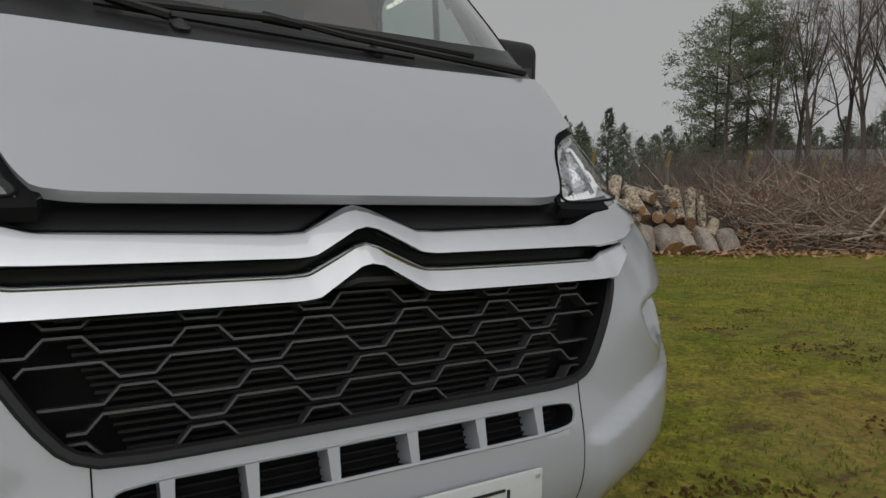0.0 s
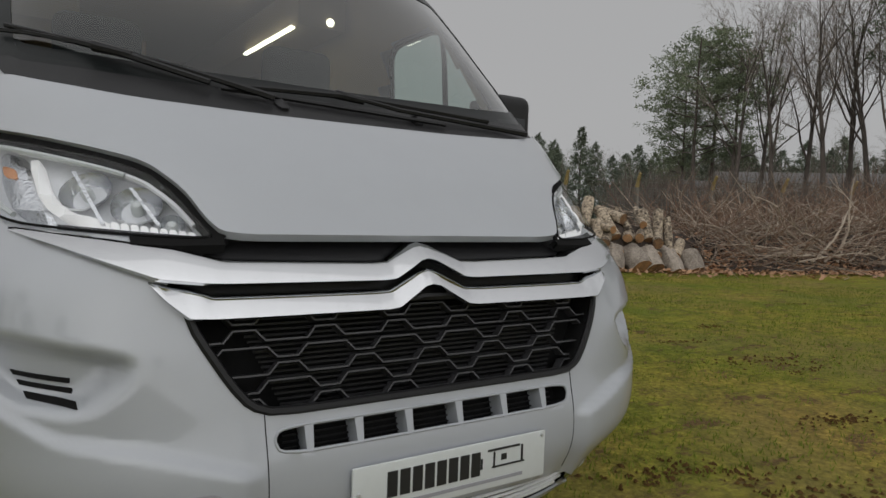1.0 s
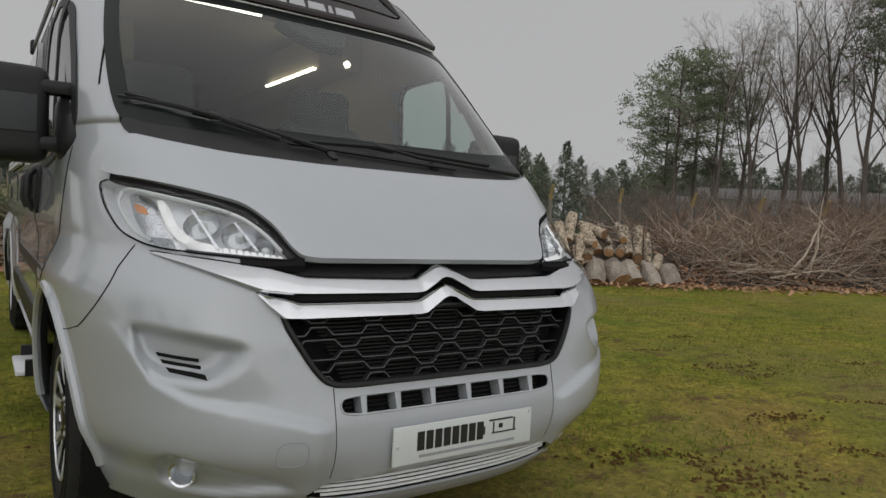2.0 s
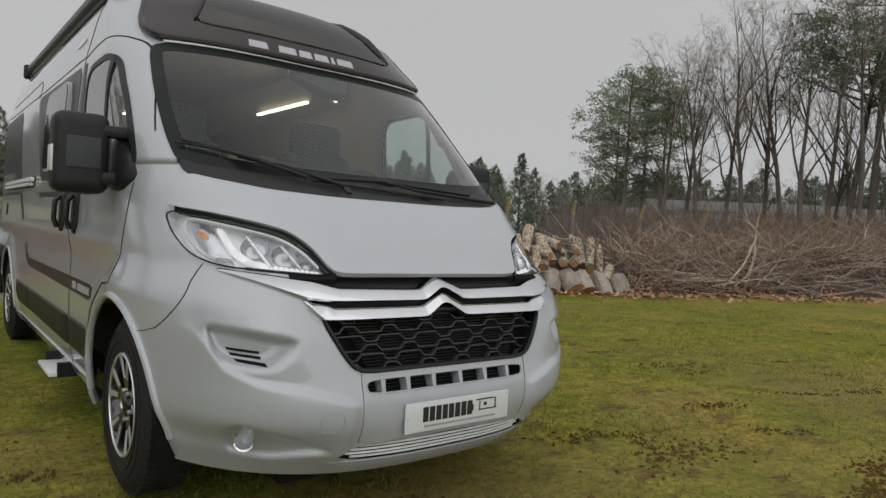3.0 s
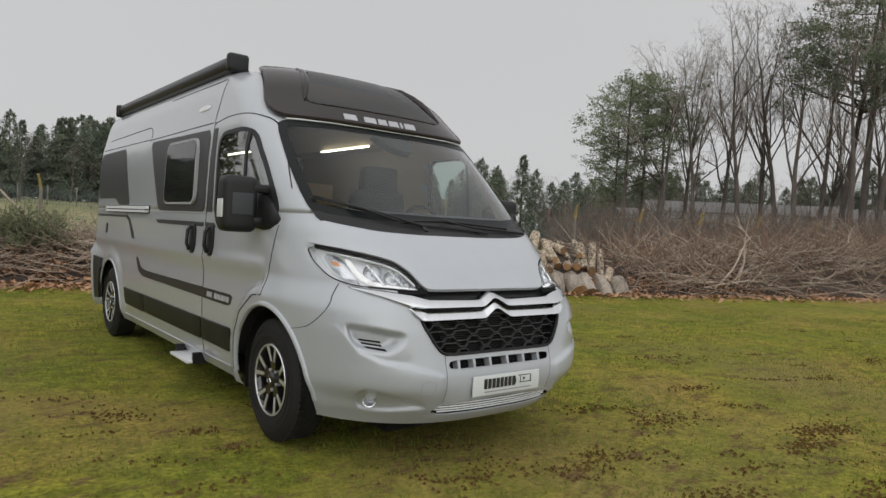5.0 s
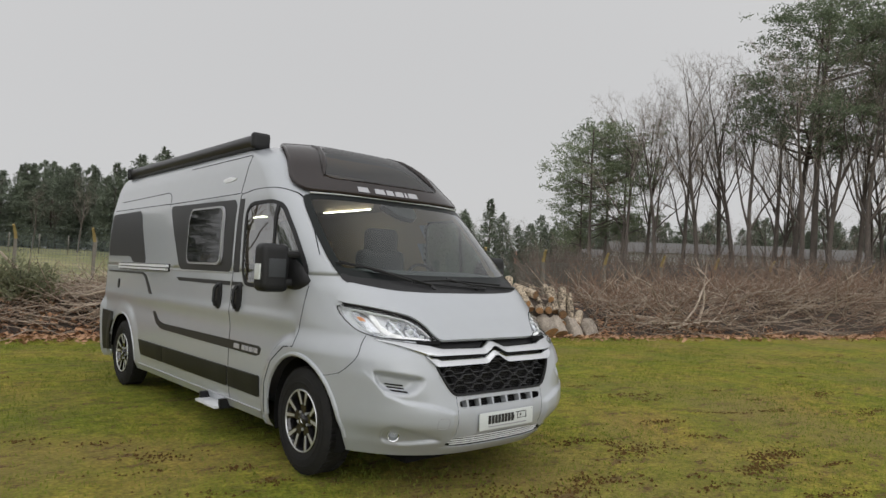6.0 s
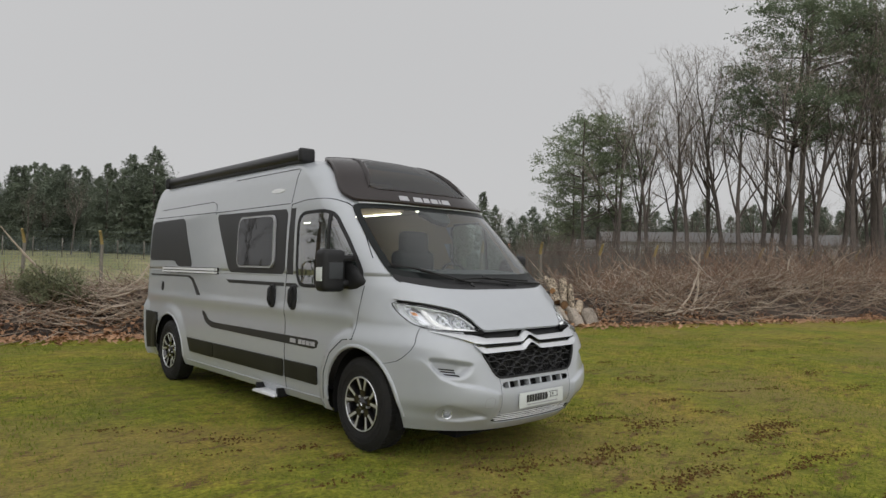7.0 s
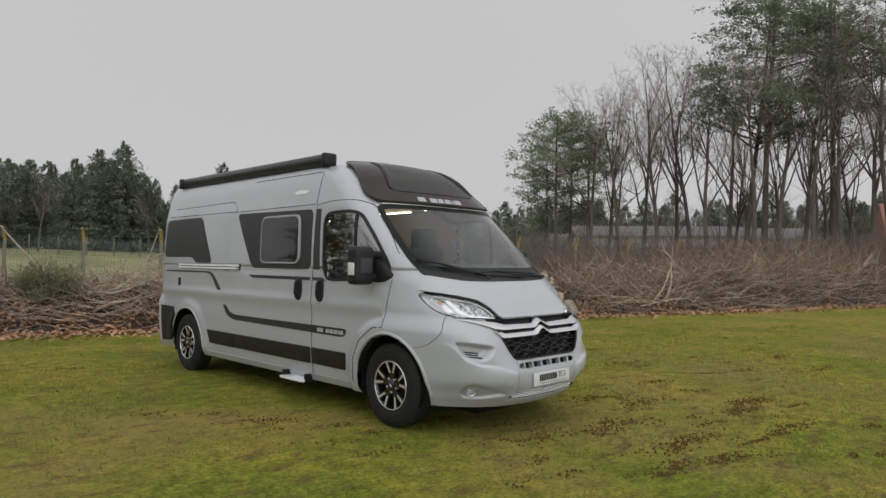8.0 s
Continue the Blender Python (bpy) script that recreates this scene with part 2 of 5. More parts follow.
    past.inputs[1].default_value = 22.6
    nt.links.new(line.outputs[0], past.inputs[0])
    meadow = ramp(noise_at(0.25, 8), [(0.35, (0.150, 0.160, 0.075)), (0.65, (0.270, 0.250, 0.135))])
    surface = mix(past.outputs[0], surface, meadow)
    nt.links.new(surface, b.inputs["Base Color"])
    bn = nt.nodes.new("ShaderNodeBump")
    bn.inputs["Strength"].default_value, bn.inputs["Distance"].default_value = 0.9, 0.03
    nt.links.new(noise_at(30, 6), bn.inputs["Height"])
    nt.links.new(bn.outputs[0], b.inputs["Normal"])
    return m


LAWN = ground_material()
for leaf_mat in (NEEDLE, FIR, SHRUB, GRASS):
    leafy(leaf_mat, 0.45)


# ---- building tools ----
def mesh_from(name, verts, faces, smooth=True):
    me = bpy.data.meshes.new(name)
    me.from_pydata([tuple(v) for v in verts], [], faces)
    me.validate()
    if smooth:
        me.shade_smooth()
    return me


def part(name, me, mat, parent=None, label="", sharp=True):
    """One mesh object under a thing or a part."""
    if isinstance(me, bmesh.types.BMesh):
        bm, me = me, bpy.data.meshes.new(name)
        bm.to_mesh(me)
        bm.free()
        me.shade_smooth()
    ob = new(name, me)
    if mat and not me.materials:
        me.materials.append(mat)
    if sharp and len(me.polygons) < 60000:
        me.set_sharp_from_angle(angle=radians(38))
    if parent:
        ob.parent = parent
        root = parent
        place = Matrix()
        while root:
            place = root.matrix_parent_inverse @ root.matrix_basis @ place
            root = root.parent
        ob.matrix_parent_inverse = place.inverted()
    return tagged(ob, label)


def thing(name, label, category, at=(0, 0, 0), group="", kind=""):
    ob = new(name)
    ob.empty_display_size = 0.1
    ob.location = at
    return tagged(ob, label, category, group, kind)


def box(x0, x1, y0, y1, z0, z1, bevel=0.0, segments=2):
    bm = bmesh.new()
    bmesh.ops.create_cube(bm, size=1)
    for v in bm.verts:
        v.co = Vector(((x0 + x1) / 2 + v.co.x * (x1 - x0), (y0 + y1) / 2 + v.co.y * (y1 - y0), (z0 + z1) / 2 + v.co.z * (z1 - z0)))
    if bevel:
        bmesh.ops.bevel(bm, geom=bm.edges[:], offset=bevel, segments=segments, profile=0.6, affect="EDGES")
    return bm


def revolve(profile, steps=48, axis="x", centre=(0, 0, 0)):
    """A ring from (along the axis, radius) pairs."""
    verts, faces, n = [], [], len(profile)
    for i in range(steps):
        a = 2 * math.pi * i / steps
        for s, r in profile:
            p = {"x": (s, r * math.cos(a), r * math.sin(a)), "y": (r * math.cos(a), s, r * math.sin(a)), "z": (r * math.cos(a), r * math.sin(a), s)}[axis]
            verts.append(tuple(c + d for c, d in zip(p, centre)))
    for i in range(steps):
        j = (i + 1) % steps
        for k in range(n - 1):
            faces.append((i * n + k, i * n + k + 1, j * n + k + 1, j * n + k))
    return verts, faces


def tube(points, radius, sides=6, closed=False, ends=True):
    """A round rod along points; radius may be one number or one for each point."""
    pts = [Vector(p) for p in points]
    n = len(pts)
    rad = radius if isinstance(radius, (list, tuple)) else [radius] * n
    verts, faces, last = [], [], None
    for i, p in enumerate(pts):
        a, b = (pts[i - 1], pts[(i + 1) % n]) if closed else (pts[max(i - 1, 0)], pts[min(i + 1, n - 1)])
        d = (b - a).normalized() if (b - a).length > 1e-9 else Vector((0, 0, 1))
        if last is None:
            u = d.orthogonal().normalized()
        else:
            u = last - d * last.dot(d)
            u = u.normalized() if u.length > 1e-6 else d.orthogonal().normalized()
        last = u
        w = d.cross(u)
        for k in range(sides):
            g = 2 * math.pi * k / sides
            verts.append(p + (u * math.cos(g) + w * math.sin(g)) * rad[i])
    for i in range(n if closed else n - 1):
        j = (i + 1) % n
        for k in range(sides):
            m = (k + 1) % sides
            faces.append((i * sides + k, i * sides + m, j * sides + m, j * sides + k))
    if ends and not closed:
        faces.append(tuple(range(sides - 1, -1, -1)))
        faces.append(tuple((n - 1) * sides + k for k in range(sides)))
    return verts, faces


def joined(pieces):
    verts, faces = [], []
    for v, f in pieces:
        base = len(verts)
        verts += list(v)
        faces += [tuple(base + i for i in q) for q in f]
    return verts, faces


def rounded(points, passes=2, closed=True):
    """Corner cutting."""
    for turn in range(passes):
        out = []
        n = len(points)
        for i in range(n if closed else n - 1):
            a, b = points[i], points[(i + 1) % n]
            s = min(0.2, 0.045 / (turn + 1) / max(math.hypot(b[0] - a[0], b[1] - a[1]), 1e-6))
            out += [((1 - s) * a[0] + s * b[0], (1 - s) * a[1] + s * b[1]), (s * a[0] + (1 - s) * b[0], s * a[1] + (1 - s) * b[1])]
        points = out if closed else [points[0], *out[1:-1], points[-1]]
    return points


def dense(points, step, closed=True):
    out, n = [], len(points)
    for i in range(n if closed else n - 1):
        a, b = points[i], points[(i + 1) % n]
        k = max(1, int(math.hypot(b[0] - a[0], b[1] - a[1]) / step))
        out += [(a[0] + (b[0] - a[0]) * j / k, a[1] + (b[1] - a[1]) * j / k) for j in range(k)]
    return out if closed else out + [points[-1]]


def mirrored(half):
    """A closed outline from its half at x <= 0, listed from the top centre round to the bottom centre or the reverse."""
    return half + [(-x, z) for x, z in reversed(half) if abs(x) > 1e-6]


def flip(points):
    return [(-x, z) for x, z in reversed(points)]


def in_poly(p, poly):
    x, y, hit = p[0], p[1], False
    for i in range(len(poly)):
        (x1, y1), (x2, y2) = poly[i - 1], poly[i]
        if (y1 > y) != (y2 > y) and x < (x2 - x1) * (y - y1) / (y2 - y1) + x1:
            hit = not hit
    return hit


def near_edge(p, poly):
    """The nearest point of an outline, and how far it is."""
    best, where = 1e9, p
    for i in range(len(poly)):
        (x1, y1), (x2, y2) = poly[i - 1], poly[i]
        dx, dy = x2 - x1, y2 - y1
        q = dx * dx + dy * dy
        s = 0 if q == 0 else min(1, max(0, ((p[0] - x1) * dx + (p[1] - y1) * dy) / q))
        a, b = x1 + s * dx, y1 + s * dy
        d = math.hypot(p[0] - a, p[1] - b)
        if d < best:
            best, where = d, (a, b)
    return best, where


# ---- the van's skin ----
# z, y of the nose on the centre line, y where the flank runs straight, half width, roundness of the corners
PROFILE = np.array([
    (0.24, -0.89, 0.05, 0.90, 2.8), (0.30, -0.950, 0.08, 0.93, 2.8), (0.38, -0.978, 0.10, 0.945, 3.1), (0.46, -0.988, 0.10, 0.952, 4.6), (0.53, -0.983, 0.10, 0.957, 5.0),
    (0.60, -0.962, 0.10, 0.962, 5.3), (0.75, -0.928, 0.10, 0.965, 6.4), (0.85, -0.895, 0.10, 0.968, 6.0), (0.92, -0.873, 0.10, 0.970, 5.4),
    (0.97, -0.818, 0.11, 0.972, 5.0), (1.02, -0.775, 0.11, 0.972, 5.0), (1.10, -0.705, 0.12, 0.969, 4.4), (1.20, -0.580, 0.15, 0.965, 4.6), (1.27, -0.475, 0.20, 0.963, 5.6),
    (1.32, -0.380, 0.25, 0.96, 6.4), (1.50, -0.185, 0.38, 0.957, 6.4), (1.75, 0.080, 0.55, 0.948, 5.2), (1.96, 0.290, 0.70, 0.932, 3.6),
    (2.10, 0.410, 0.85, 0.90, 2.5), (2.25, 0.570, 1.05, 0.865, 2.6), (2.36, 0.750, 1.25, 0.82, 2.6), (2.43, 0.960, 1.50, 0.76, 2.6),
    (2.47, 1.250, 1.85, 0.66, 2.6), (2.49, 1.650, 2.25, 0.48, 2.6), (2.497, 2.05, 2.55, 0.25, 2.6)])
REAR = 4.90
ZS = np.arange(0.24, 2.4971, 0.004)


def eased(column):
    raw = np.interp(ZS, PROFILE[:, 0], PROFILE[:, column])
    k = 7
    pad = np.concatenate([2 * raw[0] - raw[k:0:-1], raw, 2 * raw[-1] - raw[-2:-k - 2:-1]])
    return np.convolve(pad, np.ones(2 * k + 1) / (2 * k + 1), "valid")


SKIN = [eased(c) for c in (1, 2, 3, 4)]


FLARE = 0.05  # how far the front wings stand out


def section(z):
    i = min(max((z - 0.24) / 0.004, 0), len(ZS) - 1.001)
    k = int(i)
    s = i - k
    f, b, w, n = [c[k] * (1 - s) + c[k + 1] * s for c in SKIN]
    return f, b, w + FLARE * smooth(1.0, 0.84, z), n


def smooth(e0, e1, v):
    s = min(1, max(0, (v - e0) / (e1 - e0)))
    return s * s * (3 - 2 * s)


VENT_DISH = rounded([(-0.890, 0.800), (-0.76, 0.782), (-0.62, 0.755), (-0.635, 0.70), (-0.70, 0.640), (-0.81, 0.645), (-0.865, 0.69)], 2)
FOG_DISH = rounded([(-0.815, 0.425), (-0.79, 0.465), (-0.72, 0.445), (-0.60, 0.405), (-0.50, 0.37), (-0.48, 0.345), (-0.56, 0.335), (-0.67, 0.315), (-0.78, 0.325)], 2)
FOLD_X, FOLD_Z = (0.41, 0.60, 0.75, 0.83, 0.90), (0.52, 0.580, 0.605, 0.645, 0.77)


def relief(x, z):
    """How far the bumper's dishes and folds stand back from the smooth skin."""
    d, x = 0.0, -abs(x)
    if 0.28 < z < 0.8 and -0.88 < x < -0.42:
        for dish, deep, soft in ((VENT_DISH, 0.070, 0.038), (FOG_DISH, 0.034, 0.022)):
            if in_poly((x, z), dish):
                d += deep * smooth(0, soft, near_edge((x, z), dish)[0])
    if z < 0.95 and x < -0.40:
        fold = np.interp(-x, FOLD_X, FOLD_Z)
        d -= 0.022 * smooth(fold + 0.012, fold - 0.008, z) * smooth(0.40, 0.46, -x) * smooth(0.27, 0.36, z)
    return d * smooth(0.94, 0.84, -x)


def front(x, z, off=0.0):
    """A point of the nose above (x, z), off metres out of the skin."""
    f, b, w, n = section(z)
    a = min(abs(x) / w, 0.9995)
    p = Vector((x, b - (b - f) * math.sqrt(1 - a ** n), z))
    if off:
        e = 0.004
        q, r = front(x + e, z), front(x, z + e)
        p += (q - p).cross(r - p).normalized() * off
    return p


def flank(y, z, off=0.0, sign=-1):
    """A point of the side at (y, z); sign -1 is the kerb side."""
    f, b, w, n = section(z)
    if y < b:
        x = w * max(0.0, 1 - ((b - y) / (b - f)) ** 2) ** (1 / n)
    else:
        x = w - FLARE * (smooth(1.0, 0.84, z) - smooth(0.605, 0.545, math.hypot(y, z - 0.37)) * smooth(1.0, 0.84, z))
        if y > REAR - 0.12:
            x -= 0.12 * (1 - math.sqrt(max(0.0, 1 - ((y - REAR + 0.12) / 0.12) ** 2)))
        x += 0.018 * smooth(0.60, 0.48, math.hypot(y - 4.035, z - 0.37))
    # waist fold and the sill's tuck
    x += 0.008 * math.exp(-((z - 1.02) / 0.05) ** 2) - 0.010 * math.exp(-((z - 0.90) / 0.10) ** 2) if y > b else 0
    p = Vector((sign * x, y, z))
    if off:
        e = 0.004
        q, r = flank(y + e, z, 0, sign), flank(y, z + e, 0, sign)
        nrm = (q - p).cross(r - p).normalized()
        p += nrm * (off if nrm.x * sign > 0 else -off)
    return p


def dished(x, z, off=0.0):
    return front(x, z, off) + Vector((0, relief(x, z), 0))


def sheet(outline, on, off, wall=None, step=0.03, edge=0.0):
    """A panel that follows the skin inside an outline, off metres out of it, with edges that run down to wall and rounded over edge metres."""
    bm = bmesh.new()
    bm.faces.new([bm.verts.new((u, v, 0)) for u, v in outline])
    us, vs = [u for u, v in outline], [v for u, v in outline]
    for lo, hi, axis in ((min(us), max(us), (1, 0, 0)), (min(vs), max(vs), (0, 1, 0))):
        for k in range(1, int((hi - lo) / step) + 1):
            c = lo + k * step
            bmesh.ops.bisect_plane(bm, geom=bm.verts[:] + bm.edges[:] + bm.faces[:], plane_co=Vector(axis) * c, plane_no=axis, dist=1e-5)
    bm.verts.index_update()
    flat = [(v.co.x, v.co.y) for v in bm.verts]
    faces = [tuple(v.index for v in f.verts) for f in bm.faces]
    rim = [(e.verts[0].index, e.verts[1].index) for e in bm.edges if len(e.link_faces) == 1]
    bm.free()
    base = off if wall is None else wall
    verts = []
    for p in flat:
        o = off
        if edge:
            d = min(1, near_edge(p, outline)[0] / edge)
            o = base + (off - base) * (0.45 + 0.55 * math.sqrt(max(0, 1 - (1 - d) ** 2)))
        verts.append(on(p[0], p[1], o))
    if wall is not None:
        low = {}
        for i in {k for e in rim for k in e}:
            low[i] = len(verts)
            verts.append(on(flat[i][0], flat[i][1], wall))
        faces += [(a, b, low[b], low[a]) for a, b in rim]
    me = mesh_from("sheet", verts, faces)
    b2 = bmesh.new()
    b2.from_mesh(me)
    bmesh.ops.recalc_face_normals(b2, faces=b2.faces[:])
    b2.to_mesh(me)
    b2.free()
    me.shade_smooth()
    return me


def band(path, on, width, off, wall=0.0, closed=True, step=0.02):
    """A flat strip of one width along a path on the skin."""
    pts = dense(path, step, closed)
    n = len(pts)
    verts, faces = [], []
    for i, p in enumerate(pts):
        a, b = (pts[i - 1], pts[(i + 1) % n]) if closed else (pts[max(i - 1, 0)], pts[min(i + 1, n - 1)])
        dx, dy = b[0] - a[0], b[1] - a[1]
        q = math.hypot(dx, dy) or 1
        nx, ny = -dy / q * width / 2, dx / q * width / 2
        for s, o in ((1, wall), (1, off), (-1, off), (-1, wall)):
            verts.append(on(p[0] + s * nx, p[1] + s * ny, o))
    for i in range(n if closed else n - 1):
        j = (i + 1) % n
        for k in range(3):
            faces.append((i * 4 + k, i * 4 + k + 1, j * 4 + k + 1, j * 4 + k))
    return mesh_from("band", verts, faces)


def bead(path, on, radius, off, closed=True, step=0.02, sides=6):
    return mesh_from("bead", *tube([on(u, v, off) for u, v in dense(path, step, closed)], radius, sides, closed))


def other_side(y, z, off=0.0):
    return flank(y, z, off, 1)


# outlines on the nose (x, z), kerb half first
HEADLAMP = rounded([(-0.895, 1.172), (-0.79, 1.148), (-0.65, 1.117), (-0.57, 1.09), (-0.525, 1.045), (-0.497, 1.0), (-0.466, 0.960), (-0.55, 0.959), (-0.68, 0.967), (-0.805, 0.978), (-0.865, 1.015), (-0.89, 1.09)], 2)
HOOD = rounded(mirrored([(0, 1.246), (-0.30, 1.246), (-0.57, 1.257), (-0.74, 1.287), (-0.82, 1.312), (-0.865, 1.24), (-0.89, 1.185), (-0.78, 1.16), (-0.66, 1.13), (-0.57, 1.105), (-0.51, 1.05), (-0.478, 0.99), (-0.45, 0.960), (0, 0.960)]), 2)
SCREEN = rounded(mirrored([(0, 1.965), (-0.45, 1.962), (-0.765, 1.955), (-0.805, 1.93), (-0.835, 1.72), (-0.845, 1.50), (-0.835, 1.37), (-0.78, 1.335), (-0.55, 1.315), (0, 1.31)]), 2)
COWL = rounded(mirrored([(0, 1.325), (-0.55, 1.33), (-0.77, 1.35), (-0.815, 1.375), (-0.832, 1.345), (-0.80, 1.300), (-0.56, 1.250), (0, 1.240)]), 1)
GRILLE = rounded(mirrored([(0, 0.835), (-0.54, 0.83), (-0.52, 0.78), (-0.465, 0.69), (-0.43, 0.648), (-0.385, 0.632), (0, 0.632)]), 1)
SLOT = rounded(mirrored([(0, 0.602), (-0.375, 0.602), (-0.39, 0.58), (-0.375, 0.552), (0, 0.552)]), 2)
LOW_SLOT = rounded(mirrored([(0, 0.372), (-0.40, 0.362), (-0.47, 0.325), (-0.40, 0.305), (0, 0.305)]), 1)
CAP_GLASS = rounded(mirrored([(0, 2.40), (-0.30, 2.40), (-0.40, 2.38), (-0.52, 2.20), (-0.56, 2.10), (-0.50, 2.085), (0, 2.085)]), 1)
CAB_WINDOW = rounded([(1.03, 1.84), (0.96, 1.90), (0.62, 1.905), (0.48, 1.87), (0.28, 1.66), (0.10, 1.45), (0.04, 1.36), (0.10, 1.305), (0.50, 1.265), (0.85, 1.25), (0.96, 1.265), (1.02, 1.36)], 2)
ARCH_R, ARCH_Z = 0.43, 0.37
ARCHES = (0.0, 4.035)


def circle(y, z, r, n=72):
    return [(y + r * math.cos(2 * math.pi * k / n), z + r * math.sin(2 * math.pi * k / n)) for k in range(n)]


def skin_mesh(offset, holes_front, holes_side, with_arch, fine=True):
    """The closed outer skin, as rings at many heights, with its openings cut out."""
    zs = list(np.arange(0.24 if fine else 1.12, 1.36, 0.010 if fine else 0.04)) + list(np.arange(1.36, 2.44, 0.03)) + [2.44, 2.46, 2.475, 2.487, 2.494, 2.497]
    turns = 140 if fine else 30
    half = []
    for k in range(turns):
        half.append(("nose", k / turns))
    side_ys = [("side", s) for s in np.linspace(0, 1, 110 if fine else 30)]
    tail = [("tail", s) for s in np.linspace(0.1, 1, 10)]
    cols = [(c, -1) for c in half[1:] + side_ys + tail]
    ring = [(c, 1) for c in reversed(half[1:] + side_ys + tail)]
    order = [(("nose", 0.0), 1)] + cols + ring
    verts = []
    for z in zs:
        f, b, w, n = section(z)
        px = w * np.sin(np.linspace(0, math.pi / 2, 600))
        py = b - (b - f) * np.sqrt(np.maximum(0, 1 - (px / w) ** n))
        run = np.concatenate([[0], np.cumsum(np.hypot(np.diff(px), np.diff(py)))])
        for (kind, s), sign in order:
            if kind == "nose":
                x, y = sign * np.interp(s * run[-1], run, px), np.interp(s * run[-1], run, py)
                p = Vector((x, y, z))
                if fine and z < 0.95:
                    p.y += relief(x, z)
            elif kind == "side":
                y = b + s * (REAR - 0.12 - b)
                p = flank(y, z, 0, sign)
            else:
                a = s * math.pi / 2
                r = min(0.12, w * 0.5)
                y = REAR - 0.12 + 0.12 * math.sin(min(a * 2, math.pi / 2))
                x = (w - r * (1 - math.cos(min(a * 2, math.pi / 2)))) * (1 if s < 0.5 else 1 - (s - 0.5) * 2)
                p = Vector((sign * x, y, z))
            if offset:
                c = Vector((0, max(p.y, 0.6), min(max(p.z, 0.5), 2.0)))
                p = p + (c - p).normalized() * -offset
            verts.append(p)
    n, m = len(order), len(zs)
    gone = set()
    tests = [(h, "front") for h in holes_front] + [(h, "side") for h in holes_side]
    if with_arch:
        tests += [(circle(y, ARCH_Z, ARCH_R), "arch") for y in ARCHES]
    for poly, kind in tests:
        a0, a1 = min(p[0] for p in poly), max(p[0] for p in poly)
        b0, b1 = min(p[1] for p in poly), max(p[1] for p in poly)
        for i, v in enumerate(verts):
            if kind == "front":
                if v.y > 1.3:
                    continue
                u = (v.x, v.z)
            else:
                if abs(v.x) < 0.55:
                    continue
                u = (v.y, v.z)
            if not (a0 - 0.03 < u[0] < a1 + 0.03 and b0 - 0.03 < u[1] < b1 + 0.03):
                continue
            d, q = near_edge(u, poly)
            if d < 0.008 and fine:
                if kind == "front":
                    v.x, v.z = q
                else:
                    v.y, v.z = q
        for r in range(m - 1):
            for k in range(n):
                l = (k + 1) % n
                c = (verts[r * n + k] + verts[r * n + l] + verts[r * n + n + k] + verts[r * n + n + l]) / 4
                if kind == "front":
                    if c.y > 1.3 or not (a0 < c.x < a1 and b0 < c.z < b1):
                        continue
                    if in_poly((c.x, c.z), poly):
                        gone.add((r, k))
                else:
                    if abs(c.x) < 0.55 or not (a0 < c.y < a1 and b0 < c.z < b1):
                        continue
                    if in_poly((c.y, c.z), poly):
                        gone.add((r, k))
    faces = []
    for r in range(m - 1):
        for k in range(n):
            if (r, k) not in gone:
                l = (k + 1) % n
                faces.append((r * n + k, r * n + l, r * n + n + l, r * n + n + k))
    faces.append(tuple((m - 1) * n + k for k in range(n)))
    me = mesh_from("skin", verts, faces)
    return me


# ---- the van ----
van = thing("camper_van", "light grey high-roof camper van with anthracite side panels parked on grass", "camper van")
NOSE_PANEL = rounded(mirrored([(0, 0.975), (-0.43, 0.975), (-0.455, 0.958), (-0.50, 0.950), (-0.60, 0.944), (-0.585, 0.89), (-0.54, 0.835), (0, 0.835)]), 1)
holes = [NOSE_PANEL, SCREEN, HEADLAMP, flip(HEADLAMP), GRILLE, SLOT, LOW_SLOT, CAP_GLASS]
body = part("body", skin_mesh(0, holes, [CAB_WINDOW], True), PAINT, van)
part("interior_lining", skin_mesh(-0.05, [SCREEN, CAP_GLASS, NOSE_PANEL, GRILLE, SLOT, LOW_SLOT, HEADLAMP, flip(HEADLAMP)], [CAB_WINDOW], True, False), LINING, van, "beige interior lining")

hood = part("hood", sheet(HOOD, front, 0.018, -0.004, 0.022), PAINT, van)
part("cowl", sheet(COWL, front, 0.010, -0.02, 0.04), BLACK, van, "matt black windscreen cowl")
windscreen = part("windscreen", sheet(SCREEN, front, 0.004, None, 0.05), SCREEN_GLASS, van, "greenish laminated windscreen")
windscreen.visible_shadow = False
part("screen_border", band([(x * 0.975, 1.64 + (z - 1.64) * 0.965) for x, z in SCREEN], front, 0.045, 0.006, 0.004), FRIT, windscreen, "black printed glass border")
part("screen_border", sheet(rounded(mirrored([(0, 1.375), (-0.55, 1.38), (-0.76, 1.40), (-0.82, 1.44), (-0.835, 1.37), (-0.78, 1.335), (-0.55, 1.315), (0, 1.31)]), 1), front, 0.006, 0.003, 0.05), FRIT, windscreen, "black printed glass border")
part("camera_housing", sheet(rounded([(-0.19, 1.955), (0.17, 1.955), (0.14, 1.835), (-0.03, 1.845)], 2), front, -0.002, -0.05, 0.04), FRIT, windscreen, "black sensor housing behind the glass")

